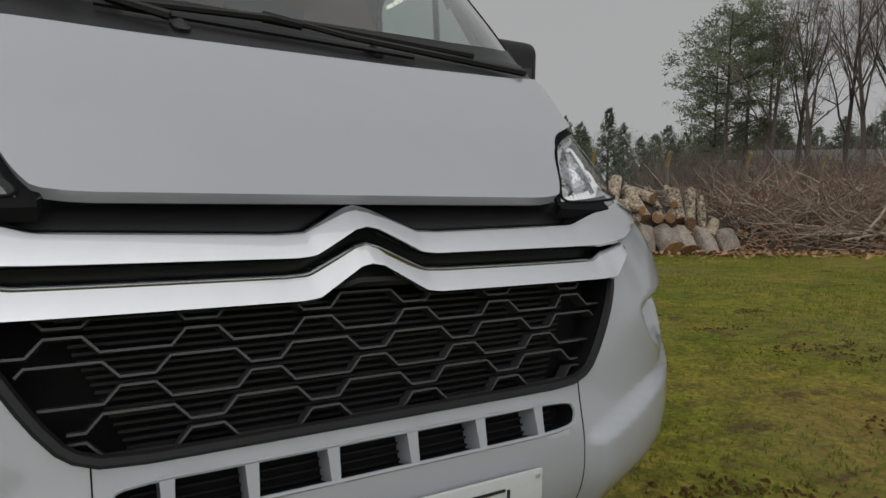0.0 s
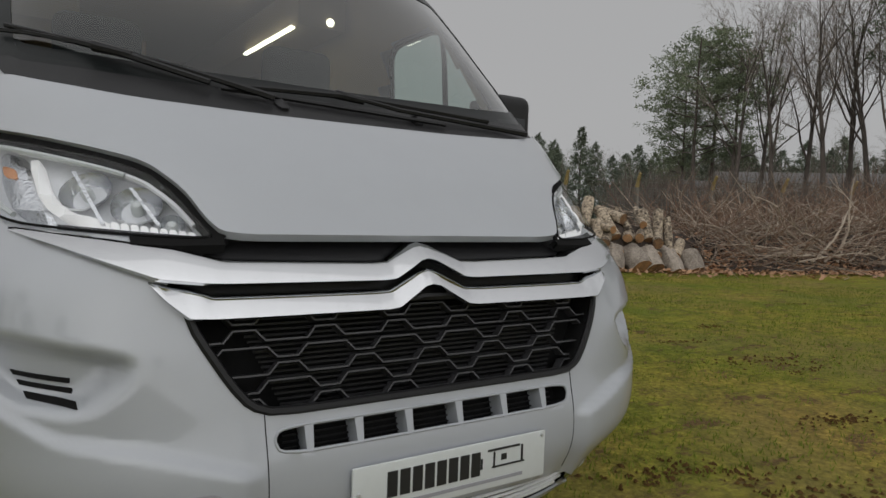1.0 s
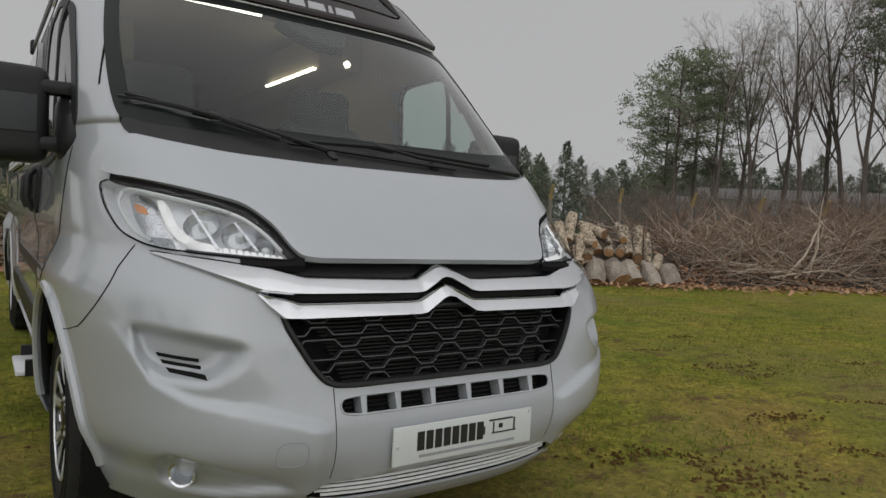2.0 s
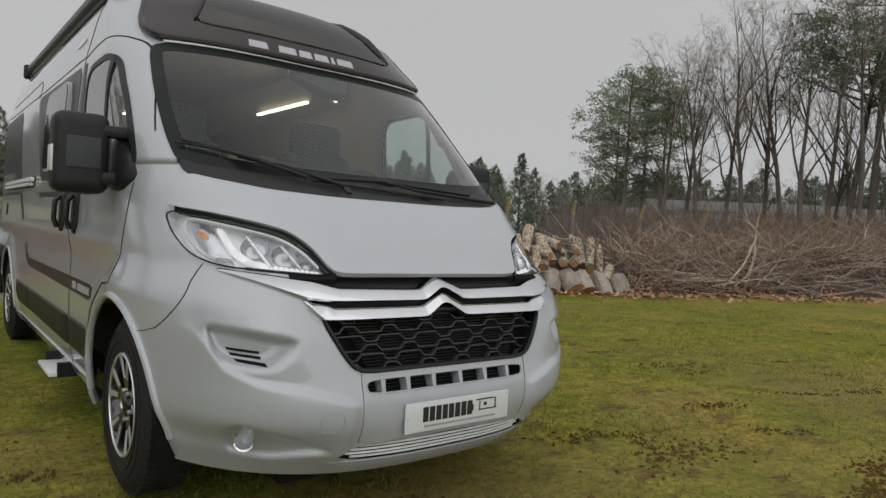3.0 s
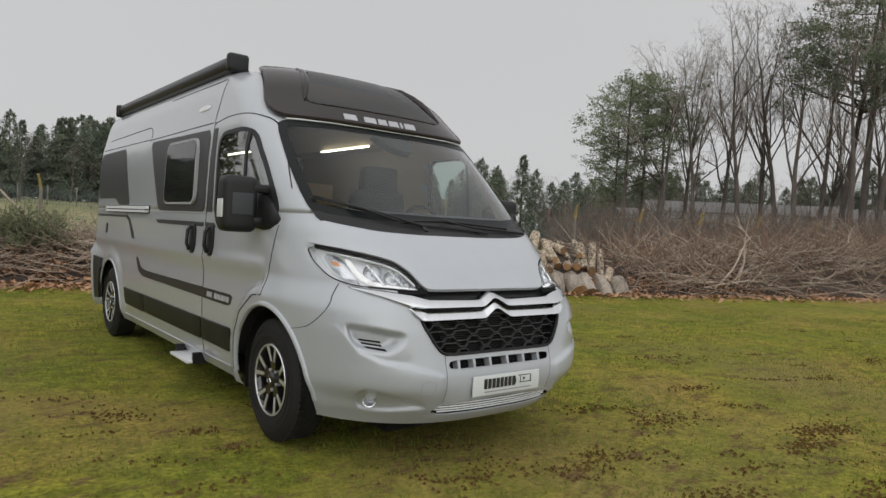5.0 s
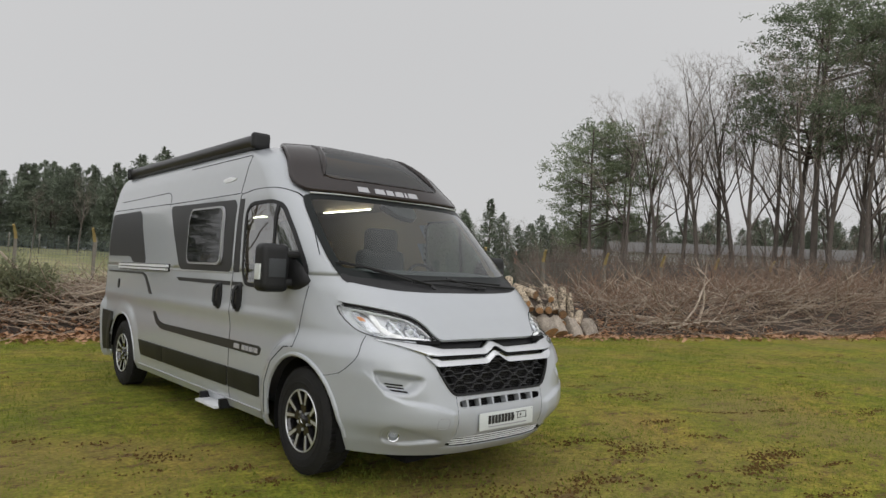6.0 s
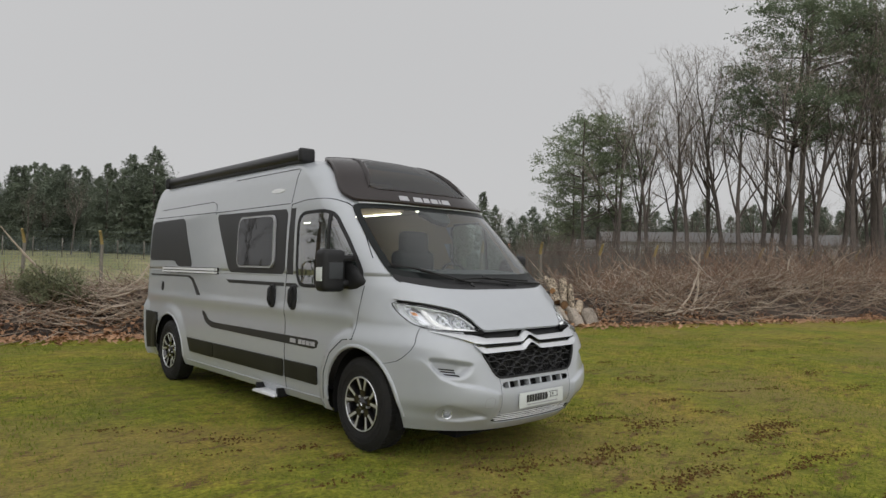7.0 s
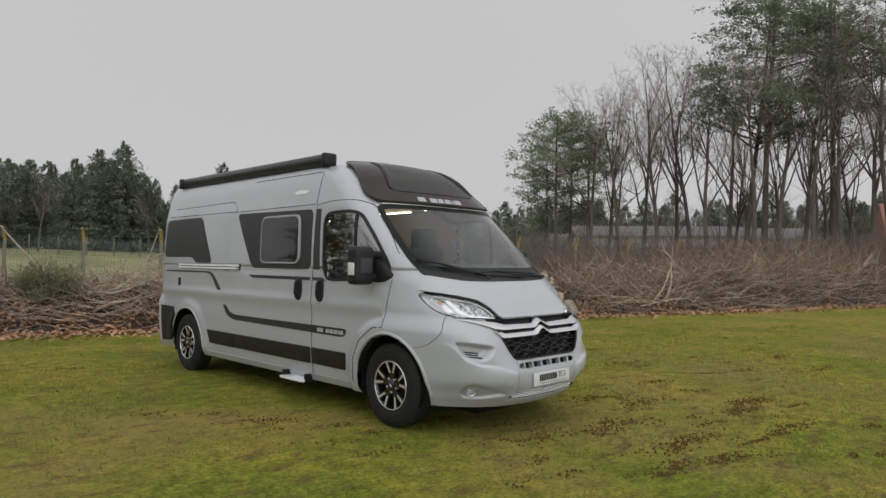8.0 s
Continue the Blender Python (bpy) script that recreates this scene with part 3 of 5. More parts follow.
# nose trim
part("nose_panel", sheet(NOSE_PANEL, front, -0.030, 0.0, 0.03), BLACK, van, "black panel behind the chrome bars")
UPPER_TOP = ((0, 0.957), (0.022, 0.952), (0.100, 0.917), (0.14, 0.915), (0.46, 0.922), (0.55, 0.946), (0.66, 0.962), (0.80, 0.975), (0.815, 0.973))
UPPER_LOW = ((0, 0.919), (0.020, 0.915), (0.092, 0.877), (0.12, 0.874), (0.50, 0.876), (0.585, 0.884), (0.66, 0.912), (0.74, 0.942), (0.815, 0.966))
LOWER_TOP = ((0, 0.900), (0.022, 0.895), (0.103, 0.857), (0.14, 0.855), (0.49, 0.856), (0.515, 0.868), (0.585, 0.882), (0.60, 0.884))
LOWER_LOW = ((0, 0.862), (0.020, 0.858), (0.092, 0.815), (0.12, 0.812), (0.535, 0.812), (0.575, 0.848), (0.60, 0.880))


def chrome_bar(top, low, reach):
    """A bright bar across the nose whose face leans back, with soft edges."""
    xs = np.concatenate([-np.linspace(reach, 0.16, 50), np.linspace(-0.15, 0.15, 61), np.linspace(0.16, reach, 50)])
    verts, faces = [], []
    for x in xs:
        t, l = np.interp(abs(x), *zip(*top)), np.interp(abs(x), *zip(*low))
        h = max(t - l, 0.001)
        k = min(1, h / 0.02)
        for s, o in ((1.0, 0.040), (1.0, 0.004 * k), (0.94, -0.006 * k), (0.80, -0.012 * k), (0.25, -0.022 * k), (0.10, -0.023 * k), (0.0, -0.014 * k), (0.0, 0.040)):
            q = front(x, l + h * s)
            verts.append(q + Vector((0, o, 0)))
    for i in range(len(xs) - 1):
        for k in range(7):
            faces.append((i * 8 + k, i * 8 + k + 1, i * 8 + k + 9, i * 8 + k + 8))
    return mesh_from("bar", verts, faces)


part("upper_chrome_bar", chrome_bar(UPPER_TOP, UPPER_LOW, 0.815), CHROME, van, "chrome bar with a chevron")
part("lower_chrome_bar", chrome_bar(LOWER_TOP, LOWER_LOW, 0.60), CHROME, van, "chrome bar with a chevron")

grille = part("grille", sheet(GRILLE, front, -0.075, 0.0, 0.05), GAP, van, "black honeycomb radiator grille")
part("grille_frame", bead([p for p in GRILLE], front, 0.009, 0.002), BLACK, grille)


def grille_fins(xc, zc, wide):
    """The two deep fins that make one honeycomb cell and half of its links."""
    for s in (1, -1):
        line = [(xc - wide, zc + s * 0.006), (xc - 0.064, zc + s * 0.006), (xc - 0.044, zc + s * 0.027), (xc + 0.044, zc + s * 0.027), (xc + 0.064, zc + s * 0.006), (xc + wide, zc + s * 0.006)]
        run = [p for p in dense(line, 0.011, False) if in_poly(p, GRILLE)]
        if len(run) > 2:
            part("grille_fin", band(run, front, 0.0036, -0.018, -0.044, False, 0.02), GRID, grille)


for r, zc in enumerate((0.797, 0.730, 0.664)):
    for c in range(-4, 5):
        grille_fins(c * 0.172 + (0.086 if r % 2 else 0.0), zc, 0.086)
for k in range(17):
    zc = 0.815 - k * 0.0108
    w = 0.50 - 0.005 * k
    part("radiator_slat", bead([(-w + 0.06, zc), (w - 0.06, zc)], front, 0.0032, -0.040, False, 0.05, 4), BLACK, grille)

slot = part("bumper_slot", sheet(SLOT, front, -0.05, 0.0, 0.05), GAP, van, "dark air slot with painted dividers")
part("slot_lip", bead(SLOT, front, 0.0035, 0.0), BUMPER, slot)
for x in (-0.318, -0.208, -0.088, 0.045, 0.175, 0.300):
    part("slot_divider", sheet([(x - 0.010, 0.606), (x + 0.010, 0.606), (x + 0.007, 0.548), (x - 0.007, 0.548)], front, 0.002, -0.045, 0.03), BUMPER, slot)
for k in range(4):
    part("slot_slat", bead([(-0.36, 0.595 - k * 0.012), (0.36, 0.595 - k * 0.012)], front, 0.0025, -0.04, False, 0.05, 4), BLACK, slot)
low = part("lower_intake", sheet(LOW_SLOT, front, -0.04, 0.0, 0.05), GAP, van, "low air intake with grey slats")
for k, w in enumerate((0.42, 0.44, 0.43, 0.41)):
    part("intake_slat", bead([(-w, 0.359 - k * 0.0145), (w, 0.359 - k * 0.0145)], front, 0.0044, -0.004, False, 0.04, 6), HOUSING, low)
part("bumper_lip", sheet(rounded(mirrored([(0, 0.300), (-0.40, 0.300), (-0.50, 0.305), (-0.42, 0.278), (0, 0.272)]), 1), front, 0.022, -0.01, 0.03, 0.012), BUMPER, van)

for s in (1, -1):
    part("bumper_seam", band([(-0.405 * s, 0.635), (-0.400 * s, 0.375)], front, 0.002, 0.001, 0, False), GAP, van)
    part("bumper_seam", band([(-0.84 * s, 0.984), (-0.885 * s, 0.92), (-0.92 * s, 0.85), (-0.945 * s, 0.79), (-0.965 * s, 0.74)], front, 0.002, 0.001, 0, False), GAP, van)
for on in (flank, other_side):
    part("bumper_seam", band([(-0.436, 0.742), (-0.36, 0.722), (-0.275, 0.708)], on, 0.003, 0.001, 0, False), GAP, van)
part("tow_eye_cover", band(rounded([(-0.565, 0.505), (-0.485, 0.505), (-0.485, 0.435), (-0.565, 0.435)], 2), dished, 0.003, 0.002, 0), PALE_PRINT, van, "flush square cover outlined in the bumper")


def headlamp(side):
    """A lamp with its housing, reflectors, light strip, amber lens and clear cover."""
    m = (lambda pts: pts) if side < 0 else flip
    lamp = part("headlight", sheet(m(HEADLAMP), front, -0.045, 0.0, 0.04), HOUSING, van, "clear headlight with a lit white strip")
    part("lamp_seal", bead(m(HEADLAMP), front, 0.0028, 0.007), GAP, lamp)
    part("housing_rim", bead(m(rounded([(-0.770, 1.130), (-0.66, 1.104), (-0.60, 1.085), (-0.66, 1.104), (-0.770, 1.130), (-0.850, 1.147), (-0.868, 1.10), (-0.845, 1.025), (-0.80, 0.992), (-0.845, 1.025), (-0.868, 1.10), (-0.850, 1.147)], 2)), front, 0.0060, -0.006), PLATE, lamp, "white lamp rim")
    part("lamp_gasket", band(m([(-0.872, 1.174), (-0.79, 1.155), (-0.655, 1.124), (-0.565, 1.096), (-0.515, 1.046), (-0.487, 0.998), (-0.455, 0.956)]), front, 0.022 if side < 0 else 0.011, 0.006, -0.02, False, 0.008), GAP, lamp)
    part("lamp_gasket", band(m([(-0.452, 0.954), (-0.55, 0.951), (-0.62, 0.954)]), front, 0.014, 0.006, -0.02, False, 0.01), GAP, lamp)
    strip = m(rounded([(-0.792, 1.124), (-0.768, 1.128), (-0.752, 1.052), (-0.715, 1.015), (-0.655, 1.004), (-0.655, 0.986), (-0.725, 0.994), (-0.772, 1.030)], 1))
    part("light_strip", sheet(strip, front, -0.012, -0.035, 0.02, 0.006), DRL, lamp, "lit white daytime light strip")
    for k in range(9):
        x0, z0 = -0.652 + 0.0175 * k, 0.9855 - 0.0019 * k
        part("light_lens", sheet(m(rounded([(x0, z0), (x0 + 0.0145, z0 - 0.001), (x0 + 0.0145, z0 + 0.016), (x0, z0 + 0.017)], 1)), front, -0.012, -0.030, 0.02, 0.004), DRL, lamp, "lit white daytime light lens")
    part("lamp_sill", band(m([(-0.74, 0.981), (-0.65, 0.976), (-0.49, 0.966)]), front, 0.012, -0.010, -0.05, False, 0.02), DASH, lamp, "dark lower edge of the lamp")
    part("lamp_ridge", bead(m(rounded([(-0.80, 1.135), (-0.66, 1.106), (-0.585, 1.082), (-0.535, 1.040), (-0.500, 0.992)], 2, False)), front, 0.006, -0.010, False), HOUSING, lamp)
    for (xc, zc, r) in ((-0.690, 1.064, 0.052), (-0.600, 1.038, 0.050), (-0.540, 1.000, 0.026)):
        c = front(side * -xc if side > 0 else xc, zc, -0.03)
        nrm = (front(side * -xc if side > 0 else xc, zc, 0.02) - c).normalized()
        q = nrm.to_track_quat("X", "Z").to_matrix()
        v, f = revolve([(-0.03, 0.004), (-0.028, 0.02), (-0.02, r * 0.6), (0.0, r * 0.9), (0.010, r), (0.004, r * 1.02)], 14)
        part("reflector", mesh_from("reflector", [c + q @ Vector(p) for p in v], f, False), REFLECTOR, lamp, "bowl reflector")
        v, f = revolve([(-0.02, 0.012), (0.004, 0.013), (0.012, 0.008), (0.014, 0.0005)], 16)
        part("bulb", mesh_from("bulb", [c + q @ Vector(p) for p in v], f), PLATE, lamp)
    for x0 in (-0.665, -0.565):
        part("lamp_fin", sheet(m([(x0 - 0.045, 1.10 if x0 < -0.6 else 1.07), (x0 - 0.037, 1.10 if x0 < -0.6 else 1.07), (x0 + 0.004, 0.995), (x0 - 0.004, 0.995)]), front, -0.015, -0.05, 0.04), REFLECTOR, lamp)
    part("inner_bezel", sheet(m(rounded([(-0.862, 1.15), (-0.80, 1.138), (-0.775, 1.05), (-0.755, 0.99), (-0.80, 0.99), (-0.84, 1.02), (-0.858, 1.08)], 1)), front, -0.030, -0.055, 0.03, 0.01), REFLECTOR, lamp)
    part("turn_signal", sheet(m(rounded([(-0.846, 1.112), (-0.820, 1.106), (-0.815, 1.083), (-0.841, 1.086)], 1)), front, -0.020, -0.035, 0.02, 0.006), AMBER, lamp, "amber turn signal")
    cover = part("lamp_cover", sheet(m(HEADLAMP), front, 0.008, None, 0.03), WHITE_GLASS, lamp, "clear lamp cover")
    cover.visible_shadow = False
    # fog lamp in its dish
    sx = -1 if side < 0 else 1
    c = dished(sx * 0.735, 0.386, 0.004)
    nrm = Vector((sx * 0.55, -0.83, 0.0)).normalized()
    q = nrm.to_track_quat("X", "Z").to_matrix()
    fog = part("fog_light", mesh_from("fog", *(lambda vf: ([c + q @ Vector(p) for p in vf[0]], vf[1]))(revolve([(-0.03, 0.038), (0.010, 0.038), (0.015, 0.036), (0.012, 0.031), (0.0, 0.028), (-0.02, 0.016), (-0.024, 0.0005)], 28))), REFLECTOR, van, "round fog light")
    part("fog_lens", mesh_from("lens", *(lambda vf: ([c + q @ Vector(p) for p in vf[0]], vf[1]))(revolve([(0.008, 0.031), (0.013, 0.019), (0.015, 0.0005)], 24))), WHITE_GLASS, fog)
    # three slots of the side vent
    for k in range(3 if sx < 0 else 0):
        z0 = 0.712 - 0.018 * k
        p = [(sx * (0.812 - 0.010 * k), z0), (sx * (0.722 - 0.004 * k), z0 - 0.010), (sx * (0.722 - 0.004 * k), z0 - 0.019), (sx * (0.807 - 0.010 * k), z0 - 0.009)]
        part("vent_slot", sheet(p if sx < 0 else p[::-1], dished, 0.003, -0.004, 0.03), GAP, van, "dark slot of the bumper's side vent")


for side in (-1, 1):
    headlamp(side)

# number plate with the dealer's print as plain shapes
plate = part("front_plate", box(-0.238, 0.282, -1.004, -0.996, 0.395, 0.507, 0.004), PLATE, van, "white dealer plate with dark print")
for k in range(8):
    part("plate_print", box(-0.158 + 0.031 * k, -0.134 + 0.031 * k, -1.0062, -1.004, 0.432, 0.487), PRINT, plate)
for bx in ((0.105, 0.200, 0.483, 0.488), (0.085, 0.090, 0.445, 0.470), (0.118, 0.215, 0.443, 0.447), (0.205, 0.210, 0.447, 0.485), (0.122, 0.126, 0.447, 0.480), (0.145, 0.160, 0.458, 0.472)):
    part("plate_print", box(bx[0], bx[1], -1.0062, -1.004, bx[2], bx[3]), PRINT, plate)
part("plate_print", box(-0.15, 0.21, -1.0060, -1.004, 0.411, 0.419), PALE_PRINT, plate)
for x, z in ((-0.225, 0.451), (0.27, 0.497)):
    part("plate_screw", mesh_from("screw", *revolve([(-0.0075, 0.0005), (-0.007, 0.004), (-0.003, 0.005)], 12, "y", (x, -1.001, z))), ALU, plate)

# dark roof cap with its sloping window
CAP = [("cap_base", mirrored([(0, 2.085), (-0.50, 2.085), (-0.56, 2.10), (-0.80, 2.06), (-0.765, 1.995), (-0.70, 1.982), (0, 1.982)])),
       ("cap_cheek", [(-0.565, 2.10), (-0.52, 2.20), (-0.40, 2.382), (-0.44, 2.43), (-0.60, 2.425), (-0.66, 2.39), (-0.72, 2.28), (-0.80, 2.06)]),
       ("cap_cheek", flip([(-0.565, 2.10), (-0.52, 2.20), (-0.40, 2.382), (-0.44, 2.43), (-0.60, 2.425), (-0.66, 2.39), (-0.72, 2.28), (-0.80, 2.06)])),
       ("cap_brow", mirrored([(0, 2.445), (-0.44, 2.43), (-0.40, 2.382), (-0.30, 2.40), (0, 2.40)]))]
for name, line in CAP:
    part(name, sheet(line, front, 0.035, -0.005, 0.04), CAPMAT, van, "dark plastic roof cap")
part("roof_window", sheet(CAP_GLASS, front, 0.040, 0.02, 0.05), ROOF_GLASS, van, "dark tinted sloping roof window")
for s in (-1, 1):
    part("cap_rib", mesh_from("rib", *tube([front(s * x, z, 0.04) for x, z in dense([(0.40, 2.42), (0.50, 2.25), (0.57, 2.11)], 0.05, False)], [0.022 * math.sin(math.pi * (k + 0.3) / (len(dense([(0.40, 2.42), (0.50, 2.25), (0.57, 2.11)], 0.05, False)) - 0.4)) + 0.003 for k in range(len(dense([(0.40, 2.42), (0.50, 2.25), (0.57, 2.11)], 0.05, False)))], 8)), CAPMAT, van)
CAP_EDGE = mirrored([(0, 2.445), (-0.44, 2.43), (-0.60, 2.425), (-0.66, 2.39), (-0.72, 2.28), (-0.80, 2.06), (-0.765, 1.995), (-0.70, 1.982), (0, 1.982)])
part("cap_edge", bead(rounded(CAP_EDGE, 1), front, 0.019, 0.022, True, 0.03, 8), CAPMAT, van, "rounded glossy rim of the roof cap")
part("screen_trim", bead([(-0.74, 1.968), (-0.45, 1.971), (0, 1.972), (0.45, 1.971), (0.74, 1.968)], front, 0.006, 0.012, False, 0.04), HOUSING, van, "pale trim strip above the windscreen")
for x0, x1 in ((-0.36, -0.26), (-0.205, -0.105), (-0.092, -0.015), (-0.002, 0.085), (0.098, 0.122), (0.135, 0.235)):
    part("cap_print", sheet([(x0, 1.994), (x1, 1.994), (x1, 2.036), (x0 + 0.010, 2.036)], front, 0.039, 0.030, 0.04), SILVER, van, "pale maker's lettering drawn as plain blocks")

# wipers
for pts in (((-0.80, 1.440), (-0.60, 1.380), (-0.38, 1.310)), ((-0.33, 1.316), (0.01, 1.326), (0.50, 1.298))):
    arm = [front(x, z, 0.030 + 0.006 * math.sin(k)) for k, (x, z) in enumerate(pts)]
    wiper = part("wiper", mesh_from("wiper", *tube(arm, [0.006, 0.009, 0.008], 6)), BLACK, van, "black wiper arm and blade")
    a, b = pts[0], pts[1]
    part("wiper_blade", mesh_from("blade", *tube([front(x, z, 0.022) for x, z in dense([(a[0] - 0.02, a[1] - 0.004), (b[0] + 0.30, b[1] - 0.05)], 0.05, False)], 0.006, 5)), BLACK, wiper)
    part("wiper_joint", mesh_from("joint", *tube([front(b[0] - 0.03, b[1] + 0.008, 0.032), front(b[0] + 0.05, b[1] - 0.012, 0.036)], [0.014, 0.011], 8)), BLACK, wiper)
    e = pts[2]
    part("wiper_arm", mesh_from("arm", *tube([front(b[0], b[1], 0.038), front(b[0] + 0.15, b[1] - 0.03, 0.036), front(e[0] + 0.16, e[1] - 0.02, 0.03)], [0.006, 0.007, 0.010], 6)), BLACK, wiper)
for x in (-0.20, 0.22):
    part("washer_nozzle", sheet(rounded([(x - 0.02, 1.30), (x + 0.02, 1.30), (x + 0.015, 1.275), (x - 0.015, 1.275)], 1), front, 0.028, 0.008, 0.02, 0.01), BLACK, van)

# sides
for on, kerb in ((flank, True), (other_side, False)):
    glass_pane = part("cab_window", sheet(CAB_WINDOW, on, 0.002, None, 0.06), KERB_GLASS if kerb else SIDE_GLASS, van, "clear cab door window")
    glass_pane.visible_shadow = False
    part("window_rubber", band(CAB_WINDOW, on, 0.030, 0.006, -0.01), BLACK, glass_pane)
    part("quarter_bar", band([(0.53, 1.89), (0.50, 1.27)], on, 0.035, 0.008, 0, False), BLACK, glass_pane)
    part("mirror_base", sheet(rounded([(0.30, 1.53), (0.06, 1.38), (-0.02, 1.30), (0.12, 1.24), (0.34, 1.255)], 1), on, 0.02, -0.01, 0.05, 0.02), BLACK, van)
    part("door_seam", band([(1.20, 0.30), (1.205, 1.10), (1.18, 2.0)], on, 0.006, 0.002, 0, False), GAP, van)
    part("door_seam", band(rounded([(1.17, 1.99), (0.95, 2.02), (0.60, 2.015), (0.42, 1.96), (0.18, 1.72), (0.00, 1.50)], 2, False), on, 0.005, 0.002, 0, False), GAP, van)
    part("door_seam", band([(0.00, 1.28), (0.055, 1.0), (0.06, 0.86)], on, 0.005, 0.002, 0, False), GAP, van)
    part("door_seam", band([(0.06, 0.86), (0.20, 0.845), (0.38, 0.72), (0.47, 0.55), (0.49, 0.33)], on, 0.007, 0.002, 0, False), GAP, van)
    part("waist_crease", bead([(4.80, 1.335), (1.22, 1.335)], on, 0.006, -0.001, False, 0.1), PAINT, van)
    for y in ARCHES:
        arc = [p for p in circle(y, ARCH_Z, ARCH_R + 0.012) if p[1] > 0.30]
        arc = sorted(arc, key=lambda p: math.atan2(p[1] - ARCH_Z, p[0] - y) if p[1] >= ARCH_Z or p[0] > y else math.atan2(p[1] - ARCH_Z, p[0] - y) + 2 * math.pi)
        part("arch_lip", mesh_from("lip", *tube([on(p[0], p[1], 0.0) for p in arc], 0.016 if y < 1 else 0.009, 8)), PAINT, van)
    # dark trim along the sill
    for a, b in ((3.47, 2.76), (2.745, 1.225), (1.20, 0.645)):
        part("side_trim", sheet([(a, 0.572), (b + 0.015, 0.572), (b, 0.56), (b + 0.005, 0.42), (b + 0.02, 0.41), (a - (0.06 if a > 3 else 0.0), 0.415)], on, 0.022, 0.0, 0.08, 0.02), OLIVE, van, "dark plastic side trim")
    part("rear_corner_trim", sheet([(4.898, 0.81), (4.45, 0.80), (4.36, 0.70), (4.435, 0.55), (4.466, 0.36), (4.80, 0.33), (4.898, 0.38)], on, 0.028, 0.0, 0.03), OLIVE, van, "dark plastic rear corner")
    part("sill", sheet([(3.50, 0.31), (0.50, 0.31), (0.50, 0.245), (3.50, 0.245)], on, 0.010, -0.02, 0.1), PAINT, van)
    # anthracite film
    part("side_film", sheet(rounded([(2.79, 1.965), (1.235, 1.95), (1.235, 1.345), (2.40, 1.345)], 1), on, 0.003, 0, 0.08), ANTHRACITE, van, "anthracite film panel")
    part("side_film", sheet(rounded([(1.185, 1.95), (1.10, 1.95), (1.085, 1.345), (1.185, 1.345)], 0), on, 0.003, 0, 0.08), ANTHRACITE, van, "anthracite film panel")
    part("side_film", sheet(rounded([(4.74, 1.955), (3.70, 1.965), (3.38, 1.39), (3.82, 1.39), (3.93, 1.46), (4.77, 1.46)], 1), on, 0.003, 0, 0.08), ANTHRACITE, van, "anthracite film panel")
    part("side_stripe", sheet(rounded([(3.08, 0.90), (3.00, 0.90), (2.90, 0.82), (2.75, 0.795), (0.62, 0.795), (0.66, 0.715), (2.80, 0.735), (2.97, 0.78)], 1), on, 0.003, 0, 0.08), ANTHRACITE, van, "anthracite stripe")
    part("side_stripe", sheet([(2.46, 1.268), (1.24, 1.268), (1.24, 1.235), (2.38, 1.235)], on, 0.003, 0, 0.1), ANTHRACITE, van, "anthracite stripe")
    part("side_stripe", sheet([(1.19, 1.268), (1.02, 1.268), (0.97, 1.235), (1.19, 1.235)], on, 0.003, 0, 0.1), ANTHRACITE, van, "anthracite stripe")
    part("side_stripe", sheet([(4.70, 1.288), (3.45, 1.288), (3.33, 1.26), (3.10, 1.07), (3.20, 1.07), (3.38, 1.235), (3.48, 1.268), (4.70, 1.268)], on, 0.003, 0, 0.08), ANTHRACITE, van, "anthracite stripe")
    for k, (a, b) in enumerate(((1.10, 1.00), (0.955, 0.90), (0.89, 0.835), (0.825, 0.77), (0.76, 0.745), (0.735, 0.68))):
        part("side_print", sheet([(a, 0.737), (b, 0.737), (b, 0.774), (a, 0.774)], on, 0.005, 0.003, 0.1), SILVER, van, "pale maker's lettering drawn as plain blocks")
    # living-room window in its frame
    pane_line = rounded([(2.18, 1.895), (1.45, 1.895), (1.43, 1.41), (2.18, 1.41)], 3)
    frame_part = part("side_window", sheet([(1.805 + (y - 1.805) * 1.03, 1.65 + (z - 1.65) * 1.03) for y, z in pane_line], on, 0.012, 0.0, 0.08, 0.008), DASH, van, "dark side window with a pale rounded frame")
    part("window_frame", band(pane_line, on, 0.022, 0.026, 0.0), SILVER, frame_part)
    part("pane", sheet([(1.805 + (y - 1.805) * 0.975, 1.65 + (z - 1.65) * 0.975) for y, z in pane_line], on, 0.030, 0.012, 0.06), PANE, frame_part, "dark acrylic pane")
    # seams of the sliding door and the high panels
    part("panel_seam", band(rounded([(4.55, 2.10), (2.95, 2.12), (2.85, 2.07), (2.83, 1.97)], 1, False), on, 0.006, 0.002, 0, False), GAP, van)
    part("panel_seam", band([(2.83, 1.99), (1.22, 2.0)], on, 0.006, 0.002, 0, False), GAP, van)
    part("panel_seam", band([(1.20, 2.0), (1.20, 2.33)], on, 0.006, 0.002, 0, False), GAP, van)
    part("panel_seam", band([(4.70, 2.00), (2.84, 1.995)], on, 0.006, 0.002, 0, False), GAP, van)
    part("panel_seam", band([(2.55, 2.33), (1.22, 2.335)], on, 0.006, 0.002, 0, False), GAP, van)
